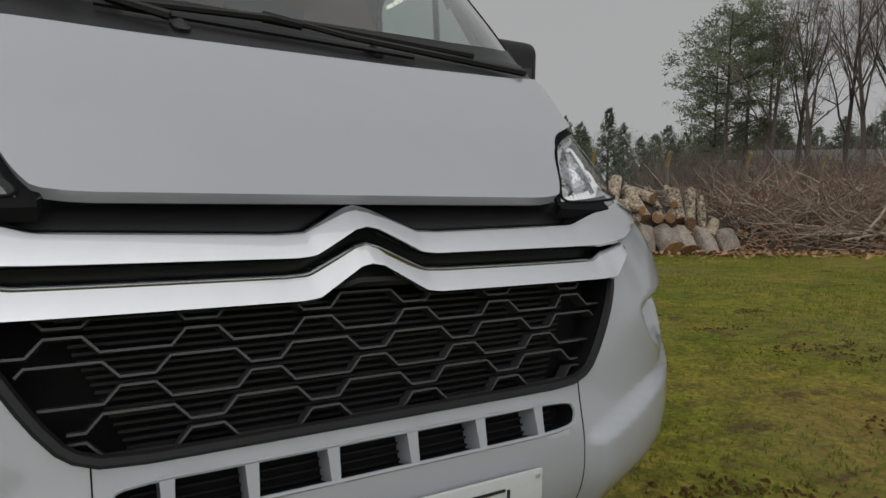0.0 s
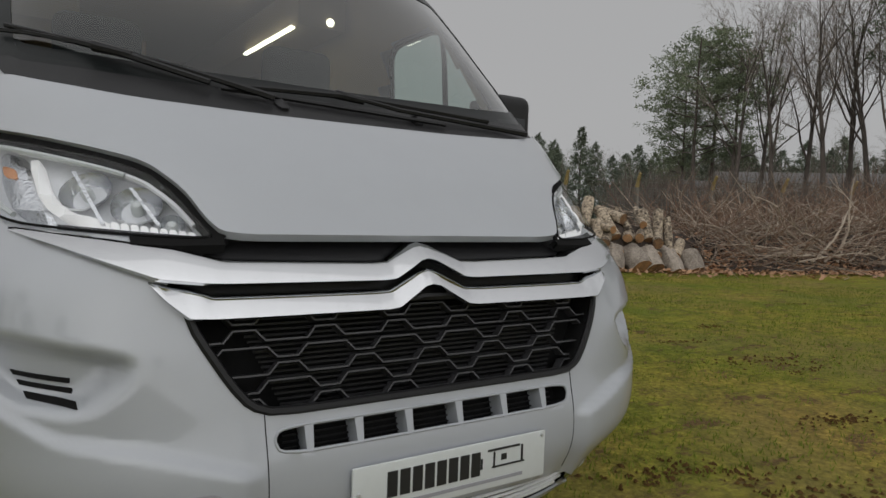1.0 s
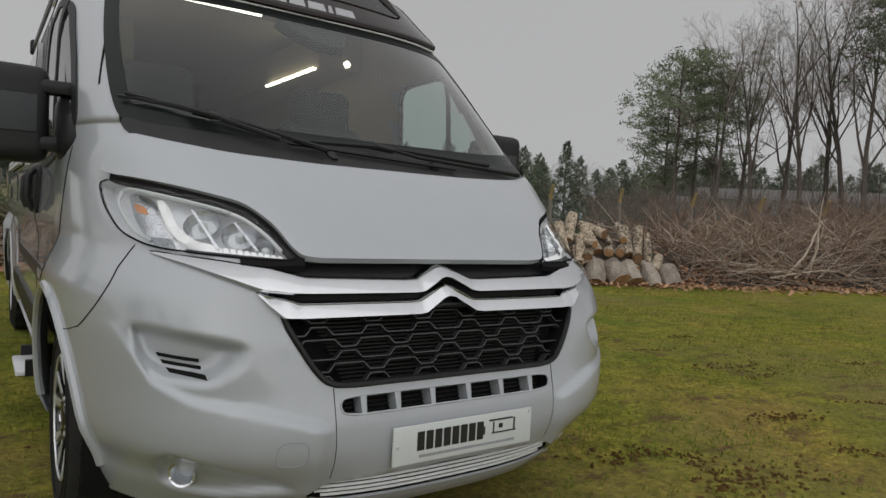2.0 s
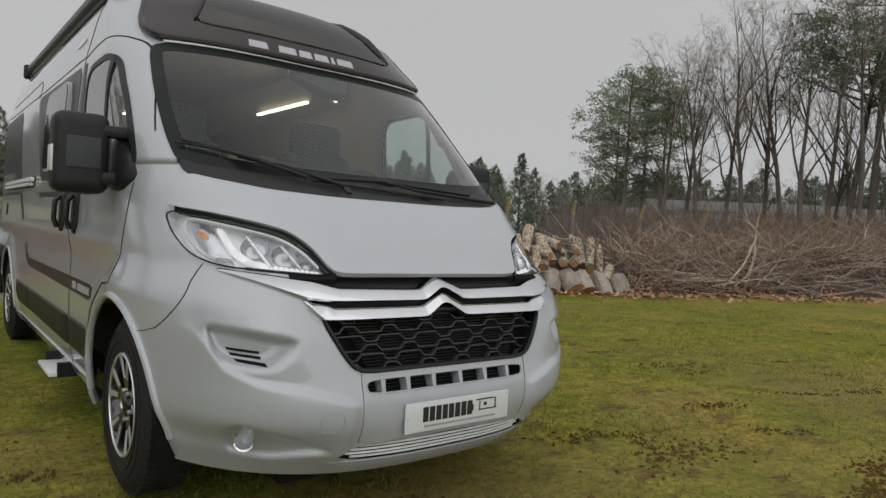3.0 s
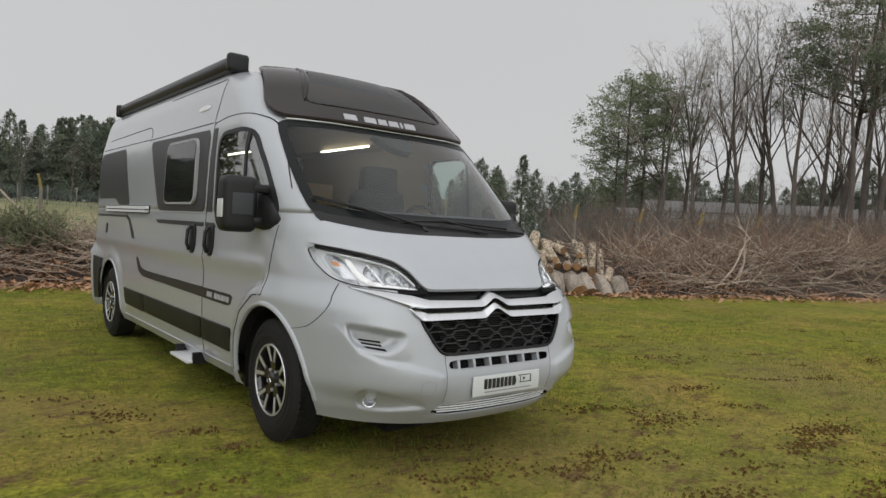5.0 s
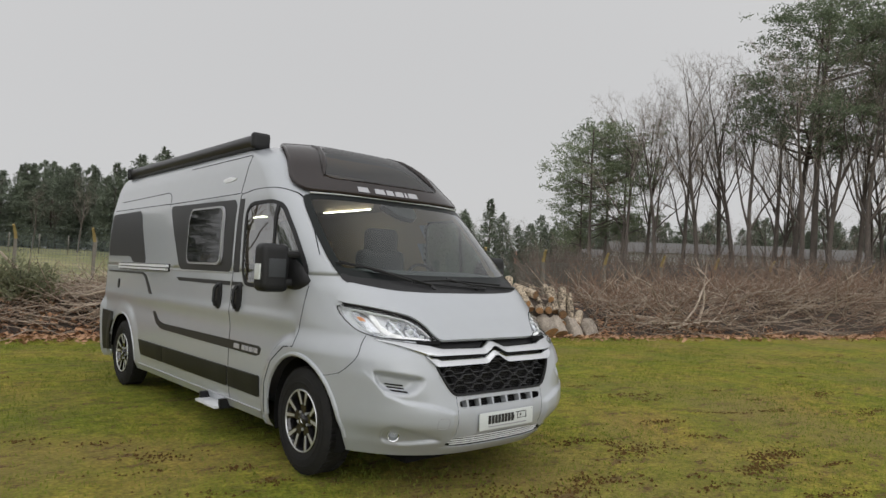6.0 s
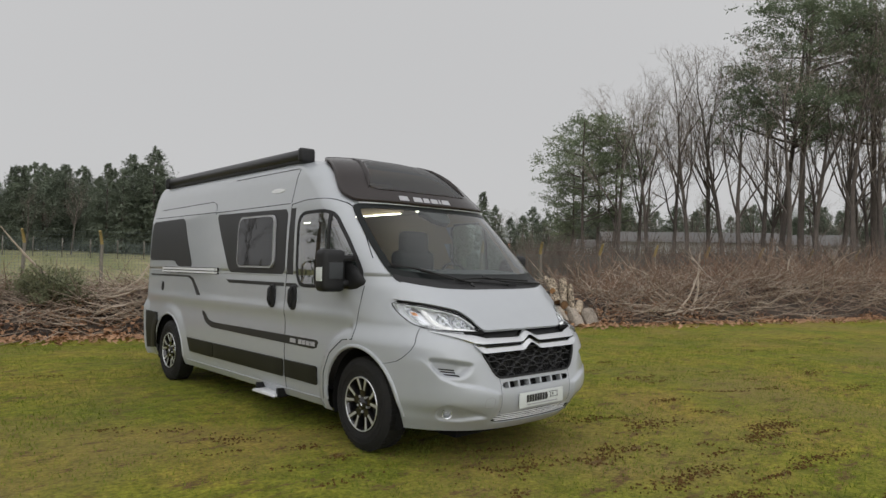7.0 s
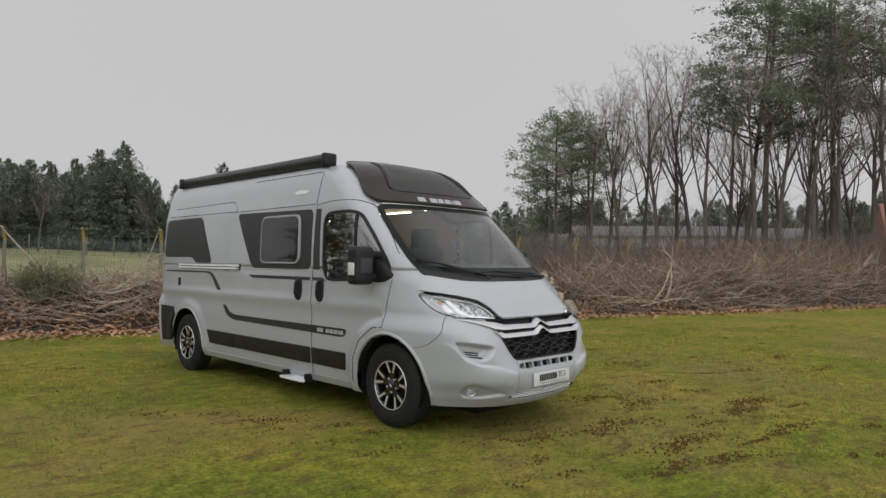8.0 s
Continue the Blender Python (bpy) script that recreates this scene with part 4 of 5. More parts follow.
    for y in (1.43, 1.05):
        handle = part("door_handle", sheet(rounded([(y + 0.055, 1.255), (y - 0.05, 1.255), (y - 0.055, 1.03), (y + 0.05, 1.03)], 3), on, 0.022, 0.0, 0.03, 0.02), BLACK, van, "upright black door handle")
        part("grip", mesh_from("grip", *tube([on(y, z, o) for z, o in ((1.235, 0.025), (1.20, 0.05), (1.10, 0.05), (1.05, 0.025))], 0.014, 8)), BLACK, handle)
    if kerb:
        part("fuel_latch", sheet(rounded([(4.31, 1.195), (4.235, 1.195), (4.235, 1.085), (4.31, 1.085)], 2), on, 0.01, 0, 0.04, 0.01), BLACK, van, "small black flap latch")
        # flat dark band that paints the shadow gap round the door rail
        part("rail_shadow_band", sheet([(4.27, 1.382), (2.66, 1.386), (2.66, 1.314), (4.27, 1.314)], on, 0.004, 0.0, 0.2), GAP, van)
        part("door_rail", sheet([(4.24, 1.376), (2.70, 1.380), (2.69, 1.372), (2.69, 1.352), (4.24, 1.352)], on, 0.034, 0.0, 0.1), HOUSING, van, "silver sliding door rail")
        part("door_rail", sheet([(4.24, 1.342), (2.69, 1.342), (2.70, 1.320), (4.24, 1.320)], on, 0.034, 0.0, 0.1), HOUSING, van, "silver sliding door rail")
    part("roof_vent", sheet(rounded([(1.66, 2.145), (1.55, 2.165), (1.42, 2.155), (1.36, 2.14), (1.44, 2.12), (1.60, 2.118)], 2), on, 0.010, 0, 0.04, 0.012), HOUSING, van, "small bright oval badge")

# wheels
def wheel(x, y, sign):
    """A tyre with tread, a black and machined alloy rim, hub cap and bolts; sign -1 faces the kerb side."""
    c = (x, y, 0.358)
    w = thing_part("wheel", c)
    prof = [(-0.095, 0.205), (-0.108, 0.235), (-0.112, 0.28), (-0.108, 0.315), (-0.096, 0.338), (-0.085, 0.352), (-0.05, 0.359), (0.05, 0.359), (0.085, 0.352), (0.096, 0.338), (0.108, 0.31), (0.11, 0.27), (0.095, 0.205)]
    tyre = part("tyre", mesh_from("tyre", *revolve(prof, 64, "x", c)), RUBBER, w, "black tyre with treaded shoulders")
    blocks = []
    for k in range(56):
        a = 2 * math.pi * k / 56
        for s in (-1, 1):
            bm = box(0.058 * s - 0.026, 0.058 * s + 0.026, -0.013, 0.013, 0.352, 0.363)
            rot = Matrix.Translation(c) @ Matrix.Rotation(a + (0.05 if s > 0 else 0), 4, "X")
            blocks.append(([rot @ v.co for v in bm.verts], [tuple(v.index for v in f.verts) for f in bm.faces]))
            bm.free()
    tagged(part("tread", mesh_from("tread", *joined(blocks), False), RUBBER, tyre), kind="stuff")
    for r, o in ((0.300, 0.113), (0.262, 0.114)):
        part("sidewall_ring", mesh_from("ring", *tube([(x + sign * (o - 0.002), y + r * math.cos(a), c[2] + r * math.sin(a)) for a in np.linspace(0, 2 * math.pi, 48, endpoint=False)], 0.003, 5, True)), RUBBER, tyre)
    rim_prof = [(sign * s, r) for s, r in ((-0.09, 0.19), (0.075, 0.192), (0.098, 0.205), (0.106, 0.214), (0.102, 0.219), (0.088, 0.216))]
    rim = part("rim", mesh_from("rim", *revolve(rim_prof, 56, "x", c)), GLOSS, w, "black alloy rim with machined spokes")
    part("rim_edge", mesh_from("edge", *tube([(x + sign * 0.104, y + 0.207 * math.cos(a), c[2] + 0.207 * math.sin(a)) for a in np.linspace(0, 2 * math.pi, 56, endpoint=False)], 0.0055, 6, True)), ALU, rim)
    part("brake_disc", mesh_from("disc", *revolve([(sign * 0.0, 0.002), (sign * 0.0, 0.15), (sign * -0.02, 0.15)], 40, "x", c)), DASH, rim)
    for k in range(5):
        a0 = 2 * math.pi * k / 5 + math.pi / 2
        for d in (-1, 1):
            pts = []
            for r, t, hw, dep in ((0.050, 0.20, 0.022, 0.086), (0.108, 0.18, 0.020, 0.091), (0.150, 0.235, 0.024, 0.096), (0.206, 0.275, 0.030, 0.103)):
                a = a0 + d * t
                px, pz = r * math.cos(a), r * math.sin(a)
                tx, tz = -math.sin(a), math.cos(a)
                pts.append((px, pz, tx, tz, hw, dep))
            for name, shrink, lift, mat in (("spoke", 0.85, 0.0, GLOSS), ("spoke_face", 0.42, 0.003, ALU)):
                verts, faces = [], []
                for px, pz, tx, tz, hw, dep in (pts if name == "spoke" else pts[1:]):
                    for s2, dd in ((-1, dep - 0.05), (-1, dep + lift), (1, dep + lift), (1, dep - 0.05)):
                        verts.append((x + sign * dd, y + px + s2 * tx * hw * shrink, c[2] + pz + s2 * tz * hw * shrink))
                for i in range(len(verts) // 4 - 1):
                    for q in range(3):
                        faces.append((i * 4 + q, i * 4 + q + 1, i * 4 + q + 5, i * 4 + q + 4))
                part(name, mesh_from(name, verts, faces, False), mat, rim)
        a = a0 + math.pi / 5
        part("wheel_bolt", mesh_from("bolt", *revolve([(sign * 0.06, 0.010), (sign * 0.094, 0.010), (sign * 0.098, 0.0005)], 6, "x", (x, y + 0.062 * math.cos(a), c[2] + 0.062 * math.sin(a)))), ALU, rim)
    part("hub_cap", mesh_from("hub", *revolve([(sign * 0.06, 0.050), (sign * 0.094, 0.048), (sign * 0.102, 0.036), (sign * 0.104, 0.0005)], 28, "x", c)), GLOSS, rim)
    part("hub_badge", mesh_from("badge", *tube([(x + sign * 0.105, y - 0.016, c[2] - 0.012), (x + sign * 0.105, y, c[2] + 0.006), (x + sign * 0.105, y + 0.016, c[2] - 0.012)], 0.004, 5)), CHROME, rim)


def thing_part(name, at):
    ob = new(name)
    ob.empty_display_size = 0.1
    ob.parent = van
    ob.location = at
    return ob


for y in ARCHES:
    for sign in (-1, 1):
        wheel(sign * 0.855, y, sign)
        # liner of the wheel housing
        v, f = [], []
        arc = np.linspace(-0.35, math.pi + 0.35, 26)
        for a in arc:
            for xx in (0.94, 0.60):
                v.append((sign * xx, y + 0.425 * math.cos(a), ARCH_Z + 0.425 * math.sin(a)))
        f = [(2 * k, 2 * k + 1, 2 * k + 3, 2 * k + 2) for k in range(25)]
        part("wheel_housing", mesh_from("housing", v, f), GAP, van)
        part("housing_wall", mesh_from("wall", [(sign * 0.60, y + 0.42 * math.cos(a), ARCH_Z + 0.42 * math.sin(a)) for a in arc], [tuple(range(26))]), GAP, van)
# underbody, set lower than the sills to block light from the ground
part("underbody", box(-0.72, 0.72, 0.50, 4.60, 0.17, 0.30, 0.01), GAP, van)
part("underbody", box(-0.56, 0.56, -0.66, 0.496, 0.16, 0.31, 0.01), GAP, van)

# mirrors
for s in (-1, 1):
    def mbox(x0, x1, *rest):
        return box(min(s * x0, s * x1), max(s * x0, s * x1), *rest)
    mirror = part("door_mirror", mbox(1.0, 1.215, 0.17, 0.32, 1.225, 1.565, 0.055, 5), BLACK, van, "large black door mirror")
    for z in (1.295, 1.495):
        part("mirror_arm", mbox(0.90, 1.04, 0.17, 0.24, z - 0.026, z + 0.026, 0.02), BLACK, mirror)
    part("mirror_face", mbox(1.025, 1.19, 0.321, 0.325, 1.26, 1.53), CHROME, mirror)
    part("mirror_recess", mbox(1.04, 1.17, 0.164, 0.171, 1.33, 1.46, 0.003), DASH, mirror)
    part("mirror_signal", mbox(1.205, 1.220, 0.20, 0.28, 1.31, 1.42, 0.006), PLATE, mirror)

# awning cassette along the roof edge
awning = part("awning", mesh_from("awning", *revolve([(1.22, 0.0005), (1.22, 0.055), (1.225, 0.060), (4.62, 0.060), (4.63, 0.055), (4.63, 0.0005)], 20, "y", (-0.765, 0, 2.475))), ANTHRACITE, van, "long anthracite awning cassette")
part("awning_end", box(-0.845, -0.685, 1.19, 1.26, 2.395, 2.535, 0.03, 3), BLACK, awning)
part("awning_end", box(-0.845, -0.685, 4.58, 4.64, 2.395, 2.535, 0.03, 3), BLACK, awning)
part("awning_rail", box(-0.80, -0.66, 1.25, 4.60, 2.395, 2.44, 0.01), BLACK, awning)

part("rear_bumper", box(-0.84, 0.84, 4.87, 4.93, 0.34, 0.80, 0.02), OLIVE, van, "dark plastic rear bumper")

# entrance step
step = part("entrance_step", box(-1.04, -0.90, 1.25, 1.66, 0.222, 0.246, 0.008), HOUSING, van, "folded-out grey aluminium step")
part("step_arm", box(-1.0, -0.80, 1.24, 1.27, 0.22, 0.30), BLACK, step)
part("step_arm", box(-1.0, -0.80, 1.64, 1.67, 0.22, 0.30), BLACK, step)

# inside of the cab and the living room
dv = []
for k in range(25):
    x = -0.88 + 1.76 * k / 24
    nose = front(x, 1.33, -0.02).y
    dv += [(x, nose, 1.325), (x, nose + 0.25, 1.40), (x, 0.36, 1.415), (x, 0.42, 1.30)]
part("dashboard", mesh_from("dash", dv, [(k * 4 + q, k * 4 + q + 1, k * 4 + q + 5, k * 4 + q + 4) for k in range(24) for q in range(3)]), DASH, van, "dark dashboard top")
part("dash_front", box(-0.86, 0.86, 0.22, 0.34, 0.80, 1.31, 0.03), DASH, van)
def seat(x, y):
    st = part("cab_seat", box(x - 0.25, x + 0.25, y - 0.06, y + 0.11, 0.85, 1.60, 0.08, 5), SEAT, van, "charcoal upholstered cab seat")
    part("headrest", box(x - 0.17, x + 0.17, y - 0.05, y + 0.09, 1.50, 1.80, 0.068, 5), SEAT, st)
    part("seat_cushion", box(x - 0.25, x + 0.25, y - 0.50, y + 0.02, 0.72, 0.88, 0.05, 3), SEAT, st)


seat(-0.48, 1.0)
seat(0.40, 1.0)
for x in (-0.45, -0.02):
    part("bench_headrest", box(x - 0.13, x + 0.13, 2.05, 2.14, 1.30, 1.50, 0.04, 3), SEAT, van)
part("bench_back", box(-0.80, 0.25, 2.05, 2.22, 0.80, 1.32, 0.05, 3), SEAT, van)
part("steering_wheel", mesh_from("rim", *tube([Vector((0.46, 0.42, 1.30)) + Matrix.Rotation(radians(-25), 3, "X") @ Vector((0.19 * math.cos(a), 0, 0.19 * math.sin(a))) for a in np.linspace(0, 2 * math.pi, 32, endpoint=False)], 0.014, 8, True)), BLACK, van, "black steering wheel")
part("wheel_hub", box(0.38, 0.54, 0.40, 0.44, 1.24, 1.35, 0.03), BLACK, van)
part("overhead_locker", box(0.53, 0.82, 1.35, 4.2, 2.02, 2.24, 0.02), LINING, van, "pale overhead locker")
part("overhead_locker", box(-0.82, -0.50, 1.55, 3.04, 1.87, 2.14, 0.02), LINING, van, "pale overhead locker")
part("rear_partition", box(-0.84, 0.05, 3.05, 3.10, 0.40, 2.16), WOOD, van, "light wood partition")
part("rear_partition", box(0.05, 0.84, 4.2, 4.25, 0.40, 2.16), LINING, van)
part("kitchen_tall_unit", box(0.42, 0.86, 2.6, 3.4, 0.40, 1.72, 0.01), WOOD, van)
part("cabin_floor", box(-0.86, 0.86, 0.40, 4.7, 0.38, 0.41), DASH, van)
part("cabin_ceiling", box(-0.68, 0.68, 1.75, 4.5, 2.34, 2.36), LINING, van)
for x, y0, y1, z in ((0.52, 1.40, 2.25, 2.035), (-0.49, 1.6, 2.2, 1.885)):
    part("led_strip", box(x - 0.012, x + 0.012, y0, y1, z - 0.03, z - 0.018), LED, van, "lit white LED strip")
part("led_strip", box(-0.35, 0.10, 1.20, 1.215, 2.20, 2.212), LED, van, "lit white LED strip")
part("spot_lamp", mesh_from("spot", *revolve([(1.34, 0.0005), (1.342, 0.020), (1.35, 0.023)], 20, "y", (0.72, 0, 2.06))), LED, van, "lit round spot lamp")


# ---- ground ----
def ground_height(x, y):
    return 0.012 * noise.noise(Vector((x * 0.9, y * 0.9, 0))) + 0.006 * noise.noise(Vector((x * 4, y * 4, 3))) - 0.008


def lie(x, y):
    """The field rises gently towards the distant wood."""
    return 2.7 * smooth(36, 92, y) * (1 - smooth(34, 60, x))


gv, gf = [], []
coords = [-900, -300, -120, -60, -30, -20, -14] + list(np.arange(-10, 14.01, 0.2)) + [16, 20, 26, 30, 34, 38, 42, 47, 52, 58, 64, 70, 78, 86, 94, 120, 300, 900]
for y in coords:
    for x in coords:
        gv.append((x, y, ground_height(x, y) if max(abs(x), abs(y)) < 14 else lie(x, y)))
gn = len(coords)
gf = [(j * gn + i, j * gn + i + 1, (j + 1) * gn + i + 1, (j + 1) * gn + i) for j in range(gn - 1) for i in range(gn - 1)]
ground = part("ground", mesh_from("ground", gv, gf), LAWN, None, "worn green lawn with bare muddy patches", False)
tagged(ground, category="ground", kind="structure")

rnd = random.Random(7)


def soup(tris, name, mat, label, category, parent=None):
    """Many loose triangles as one mesh."""
    v = np.array(tris, dtype=float).reshape(-1, 3)
    me = bpy.data.meshes.new(name)
    me.from_pydata(v.tolist(), [], np.arange(len(v)).reshape(-1, 3).tolist())
    ob = part(name, me, mat, parent, label if not parent else "", False)
    if not parent:
        tagged(ob, category=category, kind="stuff")
    return ob


# short grass on the lawn near the van
npr = np.random.RandomState(3)
count = 150000
gx, gy = npr.uniform(-7.5, 11, count), npr.uniform(-3.6, 9.5, count)
keep = (gy < 9.0 - 0.335 * gx) & (npr.uniform(0, 1, count) < 0.35 + 0.65 * (np.sin(gx * 1.7 + 2 * np.sin(gy * 0.9)) * np.sin(gy * 2.1 + gx * 0.6) > -0.35))
gx, gy = gx[keep], gy[keep]
n = len(gx)
ang, hgt, lean = npr.uniform(0, 6.28, n), npr.uniform(0.008, 0.022, n), npr.uniform(0, 6.28, n)
wid = npr.uniform(0.003, 0.006, n)
blades = np.zeros((n, 3, 3))
blades[:, 0] = np.stack([gx - np.cos(ang) * wid, gy - np.sin(ang) * wid, np.full(n, -0.012)], 1)
blades[:, 1] = np.stack([gx + np.cos(ang) * wid, gy + np.sin(ang) * wid, np.full(n, -0.012)], 1)
blades[:, 2] = np.stack([gx + np.cos(lean) * hgt * 0.8, gy + np.sin(lean) * hgt * 0.8, hgt], 1)
soup(blades, "grass", GRASS, "short damp green grass blades on the lawn", "grass")


# wet mud scuffs where the turf is torn
clods = []
SCUFFS = [(2.47, -1.73, 0.55, 0.16, 900), (2.0, -1.85, 0.35, 0.10, 380), (1.59, -2.42, 0.55, 0.10, 420), (0.45, -1.97, 0.55, 0.13, 700), (0.28, -2.39, 0.45, 0.10, 420), (2.84, -0.5, 0.30, 0.10, 260), (1.64, -0.98, 0.45, 0.16, 500),
          (6.45, -0.78, 0.5, 0.15, 300), (5.58, -1.54, 0.45, 0.14, 260), (4.55, -0.86, 0.35, 0.10, 220), (-0.29, -2.23, 0.35, 0.10, 300), (1.52, -0.53, 0.45, 0.12, 420), (0.55, -1.32, 0.55, 0.18, 600), (-0.24, -1.07, 0.5, 0.2, 500), (3.92, 0.49, 0.6, 0.14, 260), (12.0, 0.83, 1.6, 0.35, 600), (-2.06, 5.12, 0.3, 0.1, 160), (-1.57, 0.95, 0.3, 0.2, 300)]
for _ in range(46):
    SCUFFS.append((rnd.uniform(-3, 9), rnd.uniform(-3.4, 3.5), rnd.uniform(0.12, 0.4), rnd.uniform(0.03, 0.10), rnd.randint(40, 150)))
for cx, cy, along, across, many in SCUFFS:
    turn = radians(rnd.gauss(-14, 14))
    for _ in range(int(many * 0.27)):
        u, v = rnd.gauss(0, along * 0.5), rnd.gauss(0, across * 0.5)
        v += 0.35 * across * math.sin(u * 9 + cx)
        x, y = cx + u * math.cos(turn) - v * math.sin(turn), cy + u * math.sin(turn) + v * math.cos(turn)
        z, r, a = ground_height(x, y), rnd.uniform(0.006, 0.019), rnd.uniform(0, 6.28)
        ring = [Vector((x + r * rnd.uniform(0.6, 1.2) * math.cos(a + k * 1.571), y + r * rnd.uniform(0.6, 1.2) * math.sin(a + k * 1.571), z + 0.004)) for k in range(4)]
        top = Vector((x, y, z + rnd.uniform(0.010, 0.019)))
        for k in range(4):
            clods += [tuple(ring[k]), tuple(ring[(k + 1) % 4]), tuple(top)]
soup(clods, "mud_scuffs", MUD, "dark wet mud scuffs in the torn turf", "mud")


# ---- brush bank ----
def berm_y(x):
    return 9.05 - 0.335 * x


def berm_top(x):
    return 0.88 + 0.16 * noise.noise(Vector((x * 0.5, 0, 0))) + 0.62 * smooth(11, 20, x)


SHAPE = ((0, -0.03), (0.4, 0.35), (1.0, 0.72), (1.8, 0.86), (2.8, 0.80), (3.8, 0.4), (4.6, -0.03))
bv = []
xs = np.arange(-14, 46, 0.35)
for x in xs:
    for d, h in SHAPE:
        g = noise.noise(Vector((x, d * 2, 5)))
        bv.append((x + 0.3 * d, berm_y(x) + d + 0.2 * g, (h * berm_top(x) + 0.12 * g) if h > 0 else h))
bf = [(i * 7 + k, i * 7 + k + 1, i * 7 + k + 8, i * 7 + k + 7) for i in range(len(xs) - 1) for k in range(6)]
tagged(part("brush_bank", mesh_from("bank", bv, bf), EARTH_SHADE, None, "long low bank of dark earth under cut brushwood"), category="brush bank", kind="structure")


def on_bank(x, d):
    for (d0, h0), (d1, h1) in zip(SHAPE, SHAPE[1:]):
        if d0 <= d <= d1:
            h = h0 + (h1 - h0) * (d - d0) / (d1 - d0)
            return Vector((x + 0.3 * d, berm_y(x) + d, max(0.02, h * berm_top(x))))
    return Vector((x + 0.3 * d, berm_y(x) + d, 0.02))


def crooked(start, way, length, bend, pieces=3):
    pts, p, d = [Vector(start)], Vector(start), Vector(way).normalized()
    for _ in range(pieces):
        d = (d + Vector((rnd.uniform(-bend, bend), rnd.uniform(-bend, bend), rnd.uniform(-bend, bend)))).normalized()
        p = p + d * length / pieces
        pts.append(Vector((p.x, p.y, max(p.z, 0.02))))
    return pts


def brush(x0, x1, count, mat, label, rise, spread, size, thick, dmax=2.6, lift=0.0):
    pieces = []
    for _ in range(count):
        x, d = rnd.uniform(x0, x1), rnd.uniform(0.1, dmax)
        a = rnd.uniform(0, math.tau)
        up = rnd.uniform(*rise)
        ln = rnd.uniform(*size)
        pts = crooked(on_bank(x, d) + Vector((0, 0, rnd.uniform(-0.1, 0.12) + lift)), (math.cos(a) * spread, math.sin(a) * spread, up), ln, 0.35)
        r = rnd.uniform(*thick)
        pieces.append(tube(pts, [r, r * 0.8, r * 0.6, r * 0.3], 3, False, False))
    ob = part("brushwood", mesh_from("brushwood", *joined(pieces)), mat, None, label, False)
    tagged(ob, category="brushwood", kind="stuff")


brush(-12, 8, 5200, STICK, "tangled grey-brown cut sticks heaped on a bank", (-0.15, 0.40), 1.0, (0.5, 1.4), (0.008, 0.018))
brush(-4, 6, 900, RED_TWIG, "thin reddish twigs among cut sticks", (0.1, 0.6), 0.8, (0.5, 1.1), (0.004, 0.009))
brush(10.6, 42, 4000, RED_TWIG, "dense reddish-brown brush twigs on a bank", (0.0, 0.75), 0.9, (0.7, 1.7), (0.006, 0.013), 2.9)
brush(10.6, 42, 3600, STICK, "tangled grey-brown cut sticks heaped on a bank", (-0.2, 0.5), 1.0, (0.8, 2.0), (0.008, 0.018))
brush(11, 40, 1500, RED_TWIG, "thin upright brown twigs above the bank", (0.7, 1.4), 0.6, (0.6, 1.3), (0.004, 0.008), 3.2, 0.25)


def branch(x, d, a, up, ln, r):
    """A thick weathered branch with a few side shoots."""
    base = on_bank(x, d) + Vector((0, 0, 0.12))
    ob = thing("branch", "pale weathered cut branch lying on the brush bank", "branch", base, "branches on the bank")
    pts = crooked((0, 0, 0), (math.cos(a), math.sin(a), up), ln, 0.34, 5)
    pts = [Vector((p.x, p.y, max(p.z, -base.z + 0.05))) for p in pts]
    v, f = tube([base + p for p in pts], [r, r * 0.9, r * 0.75, r * 0.6, r * 0.42, r * 0.2], 6)
    part("stem", mesh_from("stem", v, f), PALE_BRANCH, ob)
    for k in range(rnd.randint(2, 4)):
        q = pts[rnd.randint(1, 4)]
        b = a + rnd.choice((-1, 1)) * rnd.uniform(0.4, 0.9)
        s = crooked(base + q, (math.cos(b), math.sin(b), up + rnd.uniform(-0.1, 0.5)), ln * rnd.uniform(0.25, 0.5), 0.3)
        part("shoot", mesh_from("shoot", *tube(s, [r * 0.5, r * 0.4, r * 0.28, r * 0.12], 5)), PALE_BRANCH, ob)


for _ in range(44):
    branch(rnd.uniform(-9, 5), rnd.uniform(0.15, 1.5), rnd.uniform(0, math.tau), rnd.uniform(-0.1, 0.35), rnd.uniform(0.9, 2.2), rnd.uniform(0.016, 0.036))
for _ in range(110):
    branch(rnd.uniform(11.6, 30), rnd.uniform(0.1, 1.5), rnd.uniform(0, math.tau), rnd.uniform(-0.2, 0.9), rnd.uniform(0.8, 1.9), rnd.uniform(0.016, 0.032))
# a long fan of branches beside the logs
for k in range(14):
    branch(12.6 + 0.1 * k, 0.15 + 0.1 * (k % 3), rnd.uniform(2.3, 3.1) if k % 3 else rnd.uniform(-0.5, 0.4), rnd.uniform(0.15, 0.75), rnd.uniform(1.3, 2.2), rnd.uniform(0.018, 0.03))

